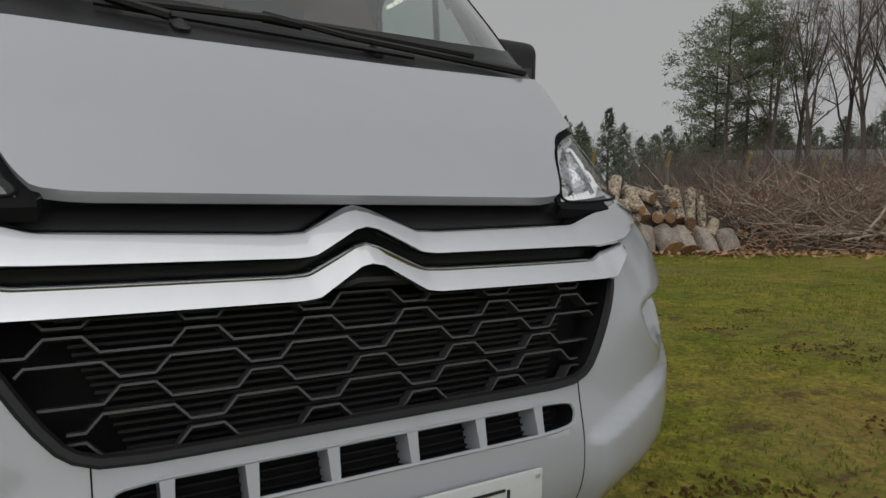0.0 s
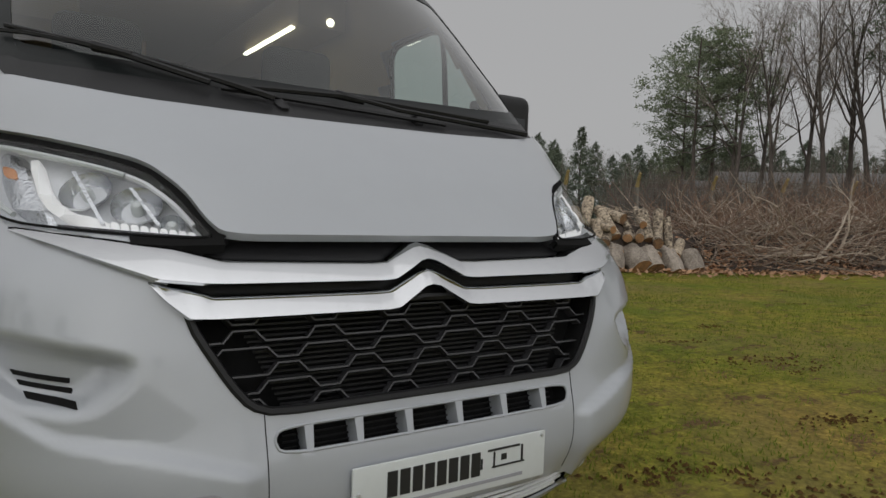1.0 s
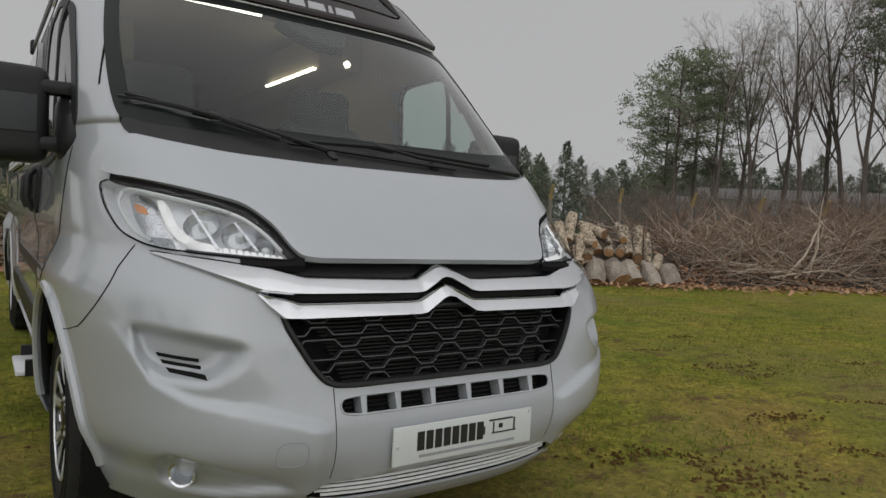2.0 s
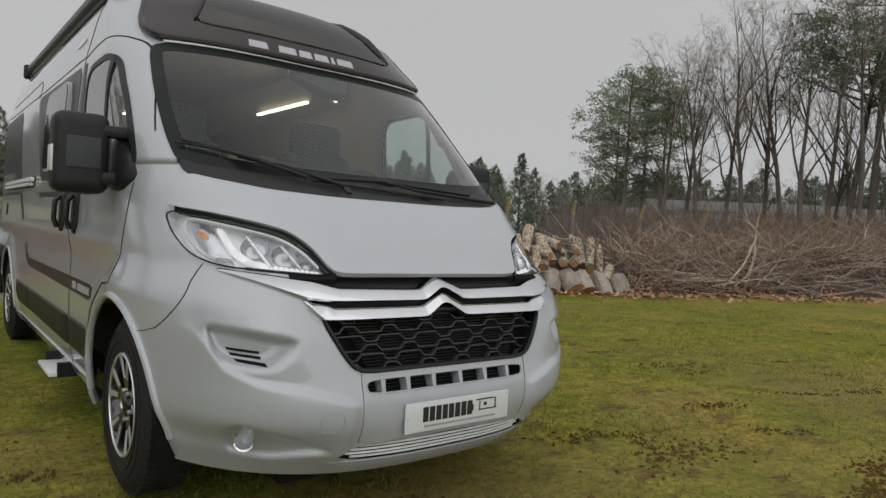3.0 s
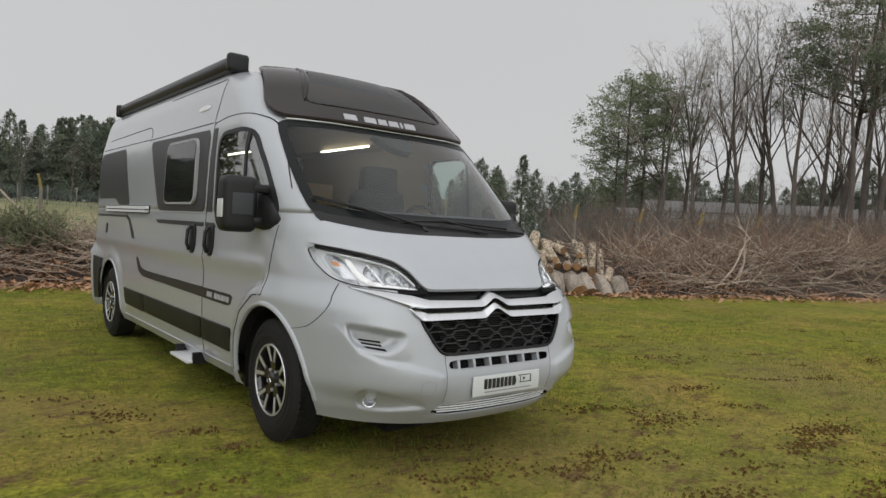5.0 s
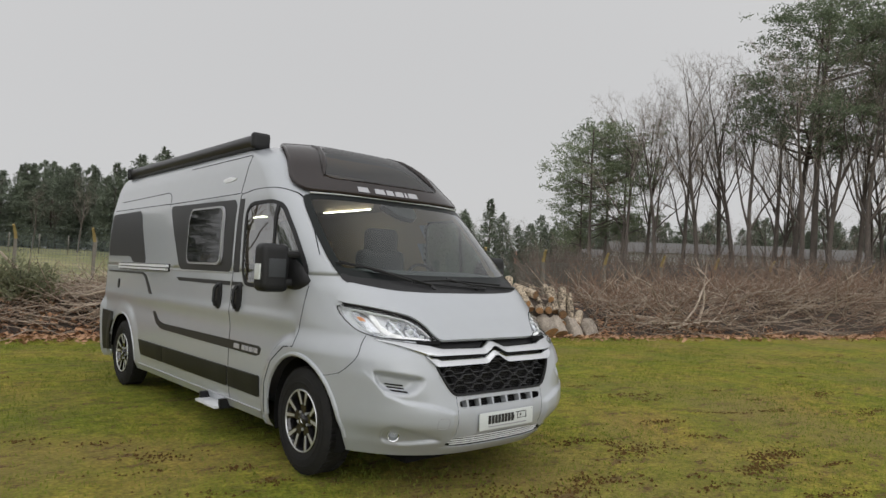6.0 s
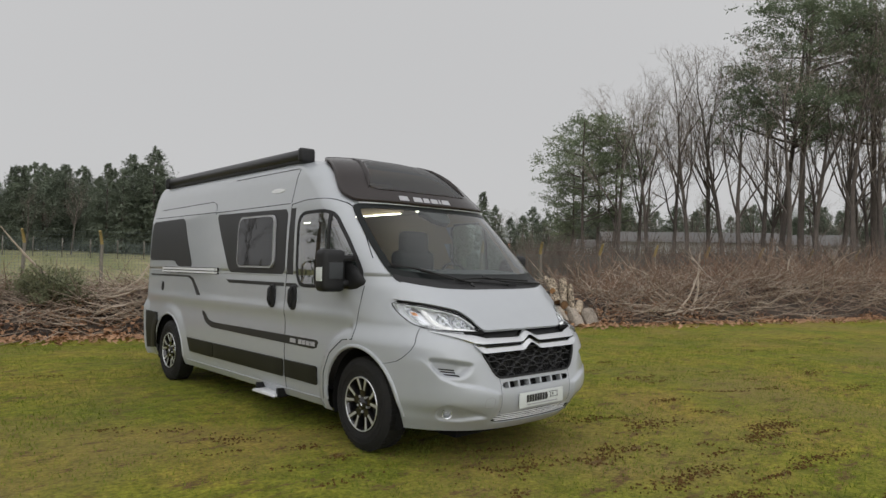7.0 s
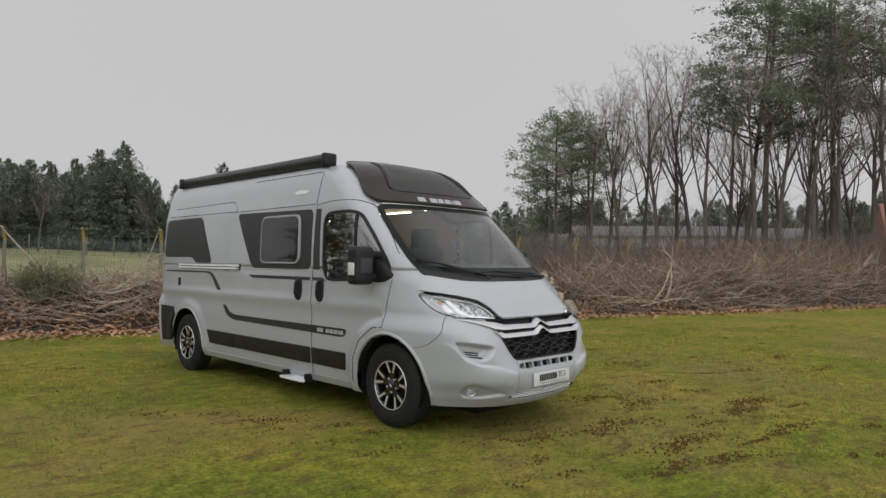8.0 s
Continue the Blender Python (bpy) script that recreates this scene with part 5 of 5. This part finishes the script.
# fallen leaves along the foot of the bank
leaves = []
for _ in range(24000):
    x = rnd.uniform(-12, 34)
    d = rnd.gauss(0.05, 0.33) if rnd.random() < 0.85 else rnd.uniform(-1.2, 0.8)
    if d < -1.3 or rnd.random() > 0.28 + 0.9 * smooth(-0.1, 0.35, noise.noise(Vector((x * 0.9, d * 1.5, 8)))) + (0.5 if x < 6 else 0):
        continue
    c = Vector((x + 0.3 * d, berm_y(x) + d, 0.02 + (max(0, d) * 0.75) + rnd.uniform(0, 0.05)))
    a, s, t = rnd.uniform(0, 6.28), rnd.uniform(0.03, 0.068), rnd.uniform(-0.6, 0.6)
    u, w = Vector((math.cos(a), math.sin(a), t)) * s, Vector((-math.sin(a), math.cos(a), rnd.uniform(-0.3, 0.9))) * s * 0.6
    leaves += [c - u, c + w, c + u, c - u, c + u + Vector((0, 0, 0.01)), c - w]
soup([tuple(p) for p in leaves], "leaf_litter", LEAF, "brown fallen leaves along the foot of the bank", "leaf litter")

# evergreen shrub on the bank
shrub = thing("shrub", "round grey-green evergreen shrub on the brush bank", "shrub", (-0.95, 10.3, 0.75))
stems, foliage = [], []
for _ in range(90):
    a, u = rnd.uniform(0, 6.28), rnd.uniform(0.1, 1.4)
    pts = crooked((-0.95, 10.3, 0.70), (math.cos(a), math.sin(a), u), rnd.uniform(0.45, 0.72), 0.25)
    stems.append(tube(pts, [0.012, 0.009, 0.006, 0.003], 3, False, False))
    for _ in range(46):
        p = pts[rnd.randint(1, 3)] + Vector((rnd.gauss(0, 0.07), rnd.gauss(0, 0.07), rnd.gauss(0, 0.06)))
        q = Vector((rnd.gauss(0, 1), rnd.gauss(0, 1), rnd.gauss(0.4, 1))).normalized() * 0.085
        foliage += [p, p + q + Vector((0.018, 0, 0)), p + q - Vector((0.018, 0.015, 0))]
part("stems", mesh_from("stems", *joined(stems)), BARK, shrub, "", False)
soup([tuple(p) for p in foliage], "foliage", SHRUB, "", "", shrub)


# ---- log pile ----
def log_mesh(r, ln, seed):
    g = random.Random(seed)
    rings, sides = 7, 12
    v, f = [], []
    ph = [g.uniform(0, 6.28) for _ in range(3)]
    for i in range(rings):
        s = i / (rings - 1)
        for k in range(sides):
            a = math.tau * k / sides
            rr = r * (1 + 0.06 * math.sin(2 * a + ph[0]) + 0.04 * math.sin(5 * a + ph[1] + 3 * s) + 0.05 * math.sin(7 * s + ph[2]))
            v.append((s * ln - ln / 2, rr * math.cos(a), rr * math.sin(a)))
    for i in range(rings - 1):
        for k in range(sides):
            m = (k + 1) % sides
            f.append((i * sides + k, i * sides + m, (i + 1) * sides + m, (i + 1) * sides + k))
    bark = mesh_from("bark", v, f)
    ends = []
    for i, dx in ((0, -0.004), (rings - 1, 0.004)):
        ring = [Vector(v[i * sides + k]) for k in range(sides)]
        c = sum(ring, Vector()) / sides
        ev = [c + Vector((dx * 2, 0, 0))] + [p.lerp(c, 0.5) + Vector((dx, 0, 0)) for p in ring] + ring
        ef = [(0, 1 + k, 1 + (k + 1) % sides) for k in range(sides)] + [(1 + k, 1 + sides + k, 1 + sides + (k + 1) % sides, 1 + (k + 1) % sides) for k in range(sides)]
        ends.append(mesh_from("cut_end", ev, ef))
    return bark, ends


LOGS = [log_mesh(r, ln, 10 + i) for i, (r, ln) in enumerate(((0.09, 0.80), (0.105, 0.72), (0.125, 0.66), (0.18, 0.46), (0.21, 0.50), (0.08, 0.85)))]


def log(kind, at, yaw, tilt):
    birch = kind in (0, 1, 5)
    ob = thing("log", "sawn birch log with pale peeling bark in a log pile" if birch else "thick sawn log with rough grey bark in a log pile", "log", (0, 0, 0), "logs in the pile")
    bark, ends = LOGS[kind]
    part("bark", bark, BIRCH if birch else GREY_BARK, ob)
    for e in ends:
        part("cut_end", e, CUT, ob, "sawn orange-brown end")
    ob.matrix_basis = Matrix.Translation(at) @ Matrix.Rotation(yaw, 4, "Z") @ Matrix.Rotation(tilt, 4, "Y") @ Matrix.Rotation(rnd.uniform(0, 6.28), 4, "X")


PILE_A, PILE_B = Vector((7.6, 6.65, 0)), Vector((10.35, 5.62, 0))
# added sheet behind the logs; its dark colour paints the shade in the gaps
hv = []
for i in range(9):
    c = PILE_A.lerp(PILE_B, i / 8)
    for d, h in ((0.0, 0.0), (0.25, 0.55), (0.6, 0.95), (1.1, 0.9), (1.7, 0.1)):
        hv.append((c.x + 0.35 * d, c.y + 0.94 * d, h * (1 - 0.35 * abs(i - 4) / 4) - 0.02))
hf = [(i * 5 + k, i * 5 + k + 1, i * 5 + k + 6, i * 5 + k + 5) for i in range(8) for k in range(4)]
tagged(part("log_gap_shade", mesh_from("core", hv, hf), EARTH_SHADE, None, "dark sheet inside the log pile, coloured as the shade between the logs"), category="log pile", kind="structure")
for row, (num, depth, z, kinds) in enumerate(((7, 0.05, 0.19, (3, 4)), (8, 0.34, 0.42, (2, 1, 0)), (8, 0.36, 0.66, (0, 1, 5)), (7, 0.52, 0.88, (0, 1, 5)), (4, 0.78, 1.06, (0, 5, 1)))):
    for k in range(num):
        s = (k + 0.5 + rnd.uniform(-0.25, 0.25)) / num
        s = 0.5 + (s - 0.5) * (1 - 0.06 * row) - 0.02 * row
        c = PILE_A.lerp(PILE_B, s)
        big = row == 0
        log(rnd.choice(kinds), c + Vector((0.35, 0.94, 0)) * depth + Vector((0, 0, z + rnd.uniform(-0.04, 0.05))), radians(rnd.uniform(-150, -90)), radians(rnd.choice((rnd.uniform(35, 58), rnd.uniform(5, 25))) if not big else rnd.uniform(32, 56)))


# ---- fence ----
CORNER, ALONG = Vector((8.26, 18.1, 0)), Vector((0.866, -0.5, 0))
ACROSS = Vector((-0.5, -0.866, 0))
fence = thing("fence", "wire mesh fence on concrete posts with bent yellowed tips", "fence", CORNER)
first, last = -38.0, 48.0
post_at = [12.8 + 2.52 * k + (1.2 if k < -4 else 0) for k in range(-19, 15)]
pv, pf = tube([Vector((0, 0, -0.1)), Vector((0, 0, 1.0)), Vector((0, 0, 2.05))], [0.075, 0.07, 0.065], 4)
post_mesh = mesh_from("post", pv, pf, False)
tv, tf = tube([Vector((0, 0, 2.02)), ACROSS * 0.08 + Vector((0, 0, 2.2)), ACROSS * 0.27 + Vector((0, 0, 2.48))], [0.066, 0.062, 0.05], 4)
tip_mesh = mesh_from("post_tip", tv, tf, False)
post_mesh.materials.append(CONCRETE)
tip_mesh.materials.append(YELLOW)
for s in post_at:
    p = CORNER + ALONG * s
    lean = Matrix.Translation(p) @ Matrix.Rotation(rnd.uniform(-0.03, 0.03), 4, "X") @ Matrix.Rotation(rnd.uniform(-0.03, 0.03), 4, "Y")
    post = new("post", post_mesh)
    post.parent, post.matrix_parent_inverse, post.matrix_basis = fence, Matrix.Translation(CORNER).inverted(), lean
    tip = new("post_tip", tip_mesh)
    tip.parent, tip.matrix_parent_inverse, tip.matrix_basis = fence, Matrix.Translation(CORNER).inverted(), lean
    tagged(tip, "bent tip yellowed with lichen")
wires = []
for k in range(21):
    z = 0.1 + 0.095 * k
    wires.append(tube([CORNER + ALONG * s + Vector((0, 0, z + rnd.uniform(-0.01, 0.01))) for s in np.linspace(post_at[0], post_at[-1], 30)], 0.004, 3, False, False))
s = post_at[0]
while s < post_at[-1]:
    wires.append(tube([CORNER + ALONG * s + Vector((0, 0, 0.05)), CORNER + ALONG * (s + 0.02) + Vector((0, 0, 2.02))], 0.0045, 3, False, False))
    s += 0.11
for k in range(3):
    wires.append(tube([CORNER + ALONG * s + ACROSS * (0.08 + 0.085 * k) + Vector((0, 0, 2.2 + 0.12 * k)) for s in (post_at[0], 0, post_at[-1])], 0.005, 3, False, False))
part("wire_mesh", mesh_from("wire", *joined(wires)), WIRE, fence, "dull green wire mesh", False)


# the fence on the far side of the field
FAR_A, FAR_B = Vector((-26, 78, 0)), Vector((46, 62, 0))
far_fence = thing("fence", "distant grey wire fence at the foot of the wood", "fence", FAR_A)
mesh_run = []
for k in range(360):
    p = FAR_A.lerp(FAR_B, k / 359)
    p.z = lie(p.x, p.y)
    mesh_run.append(tube([p, p + Vector((0, 0, 1.7))], 0.014, 3, False, False))
    if k % 12 == 0:
        part("post", mesh_from("post", *tube([p - Vector((0, 0, 0.1)), p + Vector((0, 0, 1.9))], 0.06, 4)), CONCRETE, far_fence, "", False)
for k in range(9):
    mesh_run.append(tube([FAR_A.lerp(FAR_B, j / 40) + Vector((0, 0, lie(*FAR_A.lerp(FAR_B, j / 40).to_2d()) + 0.1 + 0.2 * k)) for j in range(41)], 0.012, 3, False, False))
part("wire_mesh", mesh_from("wire", *joined(mesh_run)), WIRE, far_fence, "dull green wire mesh", False)


# ---- trees ----
def grow(g, p, d, ln, r, level, wood, twigs, plan):
    """A limb and, from it, its finer limbs."""
    n = 6 if level == 0 else 4
    pts, rad = [p.copy()], [r]
    wander = plan["wander"][level]
    for i in range(n):
        d = (d + Vector((g.uniform(-wander, wander), g.uniform(-wander, wander), g.uniform(-wander, wander) + plan["up"][level]))).normalized()
        p = p + d * ln / n
        pts.append(p.copy())
        rad.append(r * (1 - (i + 1) / n * plan["taper"][level]))
    sides = (7, 5, 3, 3)[level]
    (wood if level < 2 else twigs).append(tube(pts, rad, sides, False, False))
    if level >= plan["levels"]:
        return [pts[-1], pts[-2]]
    tips = []
    for k in range(plan["kids"][level]):
        s = g.uniform(plan["from"][level], 1.0)
        i = min(int(s * n), n - 1)
        q = pts[i].lerp(pts[i + 1], s * n - i)
        a = g.uniform(0, math.tau)
        side = Vector((math.cos(a), math.sin(a), 0)) if level == 0 else (d.orthogonal().normalized() * math.cos(a) + d.cross(d.orthogonal()).normalized() * math.sin(a))
        way = (d * plan["along"][level] + side * (1 - plan["along"][level])).normalized()
        tips += grow(g, q, way, ln * g.uniform(*plan["short"][level]) * (1.15 - 0.5 * s), max(rad[i] * g.uniform(0.35, 0.6), 0.008), level + 1, wood, twigs, plan)
    return tips


OAK = dict(levels=3, kids=(10, 8, 8), wander=(0.10, 0.22, 0.30, 0.36), up=(0.05, 0.15, 0.10, 0.03), taper=(0.80, 0.8, 0.8, 0.8), short=((0.44, 0.62), (0.36, 0.6), (0.4, 0.65), (0, 0)), along=(0.62, 0.58, 0.5), **{"from": (0.34, 0.25, 0.15)})
FAR_OAK = dict(OAK, kids=(10, 6, 5))
PINE = dict(levels=2, kids=(26, 5, 0), wander=(0.05, 0.16, 0.25, 0.3), up=(0.05, 0.05, 0.05, 0.0), taper=(0.72, 0.8, 0.8, 0.8), short=((0.20, 0.32), (0.4, 0.6), (0, 0), (0, 0)), along=(0.16, 0.5, 0.5), **{"from": (0.50, 0.3, 0.2)})


LOW_PINE = dict(PINE, kids=(24, 4, 0), short=((0.20, 0.30), (0.4, 0.6), (0, 0), (0, 0)), **{"from": (0.36, 0.25, 0.2)})


def bare_tree(seed, h, plan):
    g = random.Random(seed)
    wood, twigs = [], []
    grow(g, Vector((0, 0, -0.1)), Vector((g.uniform(-0.06, 0.06), g.uniform(-0.06, 0.06), 1)), h * 0.92, h * 0.0145, 0, wood, twigs, plan)
    ob = thing("bare_tree", "tall leafless tree with fine bare twigs beyond the fence", "tree", (0, 0, 0), "bare trees")
    part("trunk", mesh_from("trunk", *joined(wood)), BARK, ob, "", False)
    part("crown", mesh_from("crown", *joined(twigs)), TWIG, ob, "fine leafless twigs", False)
    return ob


def pine_tree(seed, h, plan):
    g = random.Random(seed)
    wood, twigs = [], []
    tips = grow(g, Vector((0, 0, -0.1)), Vector((g.uniform(-0.05, 0.05), g.uniform(-0.05, 0.05), 1)), h, h * 0.0125, 0, wood, twigs, plan)
    ob = thing("pine_tree", "tall pine with a bare trunk and dark green crown", "tree", (0, 0, 0), "pine trees")
    part("trunk", mesh_from("trunk", *joined(wood + twigs)), BARK, ob, "", False)
    tris = []
    for t in tips:
        for _ in range(2):
            c = t + Vector((g.gauss(0, 0.40), g.gauss(0, 0.40), g.gauss(0.05, 0.16)))
            for _ in range(20):
                p = c + Vector((g.gauss(0, 0.20), g.gauss(0, 0.20), g.gauss(0, 0.09)))
                q = Vector((g.gauss(0, 1), g.gauss(0, 1), g.gauss(0.5, 0.7))).normalized() * g.uniform(0.12, 0.26)
                w = q.cross(Vector((g.gauss(0, 1), g.gauss(0, 1), g.gauss(0, 1)))).normalized() * 0.035
                tris += [tuple(p - w), tuple(p + w), tuple(p + q)]
    soup(tris, "crown", NEEDLE, "", "", ob)
    return ob


def fir_tree(seed, h, taper=0.75, wide=0.34, blunt=1.0, ragged=0.25):
    """A conifer; blunt under 1 rounds the crown, ragged sets how uneven its tiers are."""
    g = random.Random(seed)
    ob = thing("fir_tree", "dark green conifer in a distant wood", "tree", (0, 0, 0), "distant conifers")
    part("trunk", mesh_from("trunk", *tube([(0, 0, -0.1), (0, 0, h * 0.5), (0, 0, h * 0.97)], [h * 0.018, h * 0.01, 0.02], 5)), BARK, ob, "", False)
    tris = []
    z = h * 0.04
    while z < h:
        s = 1 - z / h
        reach = h * wide * min(1, s / blunt) ** taper * g.uniform(1 - ragged, 1 + ragged * 0.6)
        for _ in range(int(6 + 9 * min(1, s / blunt))):
            a, tier = g.uniform(0, math.tau), reach * g.uniform(0.72, 1.1)
            for j in range(13):
                rr = tier * g.uniform(0.35, 1.0)
                p = Vector((math.cos(a + g.uniform(-.2, .2)) * rr, math.sin(a + g.uniform(-.2, .2)) * rr, z + g.uniform(-0.25, 0.25) - 0.08 * rr))
                q = Vector((math.cos(a) * 0.3 + g.uniform(-.2, .2), math.sin(a) * 0.3 + g.uniform(-.2, .2), g.uniform(-0.35, 0.35))) * g.uniform(0.5, 1.0)
                w = Vector((-math.sin(a), math.cos(a), g.uniform(-0.5, 0.5))) * 0.12
                tris += [tuple(p - w), tuple(p + w), tuple(p + q)]
        z += h * 0.024
    soup(tris, "crown", FIR, "", "", ob)
    return ob


HERE = Vector((-4.74, -4.40, 0))


def away(az, d):
    return HERE + Vector((math.sin(radians(az)), math.cos(radians(az)), 0)) * d


used = set()


def plant(kind, heights, az, d, h):
    """Place a tree of that kind; the first of each model stands itself, the others are copies."""
    fresh = [k for k, model in enumerate(kind) if model not in used]
    i = fresh[0] if fresh else rnd.randrange(len(kind))
    size = h / heights[i] * (0.87 if kind is bare else 0.86 if kind is far_bare else 1.0)
    at = away(az, d)
    at.z = lie(at.x, at.y)
    m = Matrix.Translation(at) @ Matrix.Rotation(rnd.uniform(0, 6.28), 4, "Z")
    if kind[i] not in used:
        used.add(kind[i])
        kind[i].scale = (size, size, size)
        kind[i].location, kind[i].rotation_euler = at, (0, 0, rnd.uniform(0, 6.28))
    else:
        ob = copy_thing(kind[i], m)
        ob.scale = (size, size, size)


bare = [bare_tree(21 + k, 14, OAK) for k in range(5)]
bare_h = [14] * 5
far_bare = [bare_tree(61 + k, 14, FAR_OAK) for k in range(4)]
pines = [pine_tree(31, 14, PINE), pine_tree(32, 16, PINE), pine_tree(33, 15, PINE)]
low_pines = [pine_tree(34, 12, LOW_PINE), pine_tree(35, 12, LOW_PINE)]
pine_h = [14, 16, 15]
firs = [fir_tree(41, 12, 0.75, 0.30), fir_tree(42, 13, 0.55, 0.24, 0.7), fir_tree(43, 11, 0.5, 0.30, 0.55, 0.35), fir_tree(44, 12, 0.6, 0.27, 0.45, 0.4)]
fir_h = [12, 13, 11, 12]

for az, d, h in ((69.4, 44, 16.0), (71.0, 43, 17.2), (75.6, 46, 17.4), (79.6, 45, 17), (84, 45, 16)):
    plant(pines, pine_h, az, d, h)
for az, d, h in ((53.7, 46, 8.6), (54.7, 44, 10.8), (55.9, 47, 12.0), (57.0, 44, 10.6)):
    plant(low_pines, [12, 12], az, d, h)
for az, d, h in ((57.4, 42, 12.0), (58.8, 45, 13.0), (60.3, 42, 12.6), (61.6, 45, 13.6), (62.9, 42, 13.4), (64.3, 46, 14.2), (65.6, 43, 14.0), (67.0, 41, 13.8), (68.2, 44, 14.6), (69.9, 40, 13.5), (71.9, 41, 14.2), (73.3, 45, 15.0), (74.4, 40, 14.6), (76.4, 42, 15.0), (77.9, 43, 15.0), (79.5, 42, 15.5), (82.5, 43, 15.0), (86, 42, 15)):
    plant(bare, bare_h, az, d, h)
for az, d, h in ((68.6, 52, 13), (70.4, 54, 14), (72.4, 51, 13.5), (74.0, 53, 14), (75.4, 50, 13), (77.0, 54, 14.5), (78.8, 51, 14), (80.6, 52, 13.5), (50.0, 60, 5.5), (53.5, 56, 6.0), (57, 58, 7), (60, 57, 7.5), (64, 56, 8), (68, 57, 8), (72, 56, 8), (76, 57, 8), (47.2, 66, 7.0), (45.0, 70, 6.5)):
    plant(far_bare, bare_h, az, d, h)
# conifers seen past the van's nose
for az, d, h in ((46.2, 64, 8.6), (47.3, 66, 7.4), (48.6, 68, 6.4), (49.6, 66, 6.6), (44.0, 72, 8.0)):
    plant(firs, fir_h, az, d, h)
# the distant wood across the field
for k in range(150):
    az = -14 + 58 * k / 149 + rnd.uniform(-0.4, 0.4)
    top = 8.9 + 2.2 * math.sin(k * 0.31) * 0.6 + rnd.uniform(-1.6, 1.6) + (2.0 if 14 < az < 20 else 0)
    plant(firs, fir_h, az, rnd.uniform(86, 104), top)
for k in range(30):
    plant(far_bare, bare_h, -16 + 58 * k / 29 + rnd.uniform(-0.8, 0.8), rnd.uniform(78, 90), rnd.uniform(5.5, 9.0))
for k in range(46):
    plant(far_bare, bare_h, 46 + 46 * k / 45 + rnd.uniform(-0.4, 0.4), rnd.uniform(70, 95), rnd.uniform(6.0, 9.5))
# the wood beyond the low buildings
for k in range(84):
    plant(firs, fir_h, 50.5 + 40 * k / 83 + rnd.uniform(-0.5, 0.5), rnd.uniform(76, 88), rnd.uniform(6.4, 9.4))
# trees behind and beside the camera, which the van's side mirrors
for k in range(16):
    az = (225 + 76 * k / 13 if k < 14 else 311 + 14 * (k - 14)) + rnd.uniform(-2, 2)
    plant(pines if k % 3 else far_bare, pine_h if k % 3 else bare_h, az, rnd.uniform(22, 36), rnd.uniform(11, 16))
for k, az in enumerate((328.5, 331, 336, 339.5, 345, 349)):
    plant((pines, far_bare, firs)[k % 3], (pine_h, bare_h, fir_h)[k % 3], az, rnd.uniform(30, 40), rnd.uniform(8, 12))
for k in range(8):
    plant(firs, fir_h, 262 + 5 * k + rnd.uniform(-1, 1), rnd.uniform(28, 42), rnd.uniform(7, 13))
for k in range(12):
    plant(far_bare if k % 2 else pines, bare_h if k % 2 else pine_h, 100 + 120 * k / 11, rnd.uniform(34, 44), rnd.uniform(10, 14))

# scrub under the trees
scrub = []
for _ in range(20000):
    az, d = rnd.uniform(50, 88), rnd.uniform(31, 50)
    p = away(az, d)
    a = rnd.uniform(0, 6.28)
    pts = crooked(p, (math.cos(a) * 0.45, math.sin(a) * 0.45, 1), rnd.uniform(0.8, 3.6), 0.25)
    r = rnd.uniform(0.008, 0.02)
    scrub.append(tube(pts, [r, r * 0.8, r * 0.6, r * 0.3], 3, False, False))
ob = part("undergrowth", mesh_from("undergrowth", *joined(scrub)), SCRUB, None, "thin brown undergrowth among the tree trunks", False)
tagged(ob, category="undergrowth", kind="stuff")


# ---- buildings beyond the trees ----
def building(az, d, width, depth, eave, ridge, walls, roof, label, windows):
    c = away(az, d)
    turn = Matrix.Translation(c) @ Matrix.Rotation(radians(-az + 12), 4, "Z")
    ob = thing("building", label, "building", c)

    def placed(bm):
        bmesh.ops.transform(bm, matrix=turn, verts=bm.verts[:])
        return bm
    part("wall", placed(box(-width / 2, width / 2, 0, depth, -0.2, eave)), walls, ob)
    v = [turn @ Vector(p) for p in ((-width / 2 - 0.3, -0.4, eave - 0.1), (width / 2 + 0.3, -0.4, eave - 0.1), (width / 2 + 0.3, depth + 0.4, eave - 0.1), (-width / 2 - 0.3, depth + 0.4, eave - 0.1), (-width / 2 - 0.3, depth / 2, ridge), (width / 2 + 0.3, depth / 2, ridge))]
    part("roof", mesh_from("roof", v, [(0, 1, 5, 4), (2, 3, 4, 5), (0, 4, 3), (1, 2, 5), (0, 3, 2, 1)], False), roof, ob)
    for k in range(windows):
        x = -width / 2 + width * (k + 0.5) / windows
        win = part("window", placed(box(x - 0.6, x + 0.6, -0.06, 0.02, 0.9, eave - 1.0)), DASH, ob)
        part("window_frame", placed(box(x - 0.66, x + 0.66, -0.09, -0.065, 0.82, 0.9)), PLATE, win)


building(63.5, 62, 15, 8, 4.0, 5.0, WHITE_WALL, GREY_ROOF, "long low white building with a grey sheet roof", 6)
building(57.0, 66, 6, 6, 3.6, 4.4, WHITE_WALL, GREY_ROOF, "small white outbuilding with a grey roof", 2)
building(70.5, 64, 9, 7, 3.8, 4.8, WHITE_WALL, GREY_ROOF, "low white building with a grey roof", 3)
building(50.6, 92, 7, 7, 2.6, 5.0, BRICK, TILE_ROOF, "brick house with an orange tiled roof", 3)
building(82.0, 60, 6, 7, 3.0, 6.4, BRICK, TILE_ROOF, "brick house with an orange tiled roof", 3)
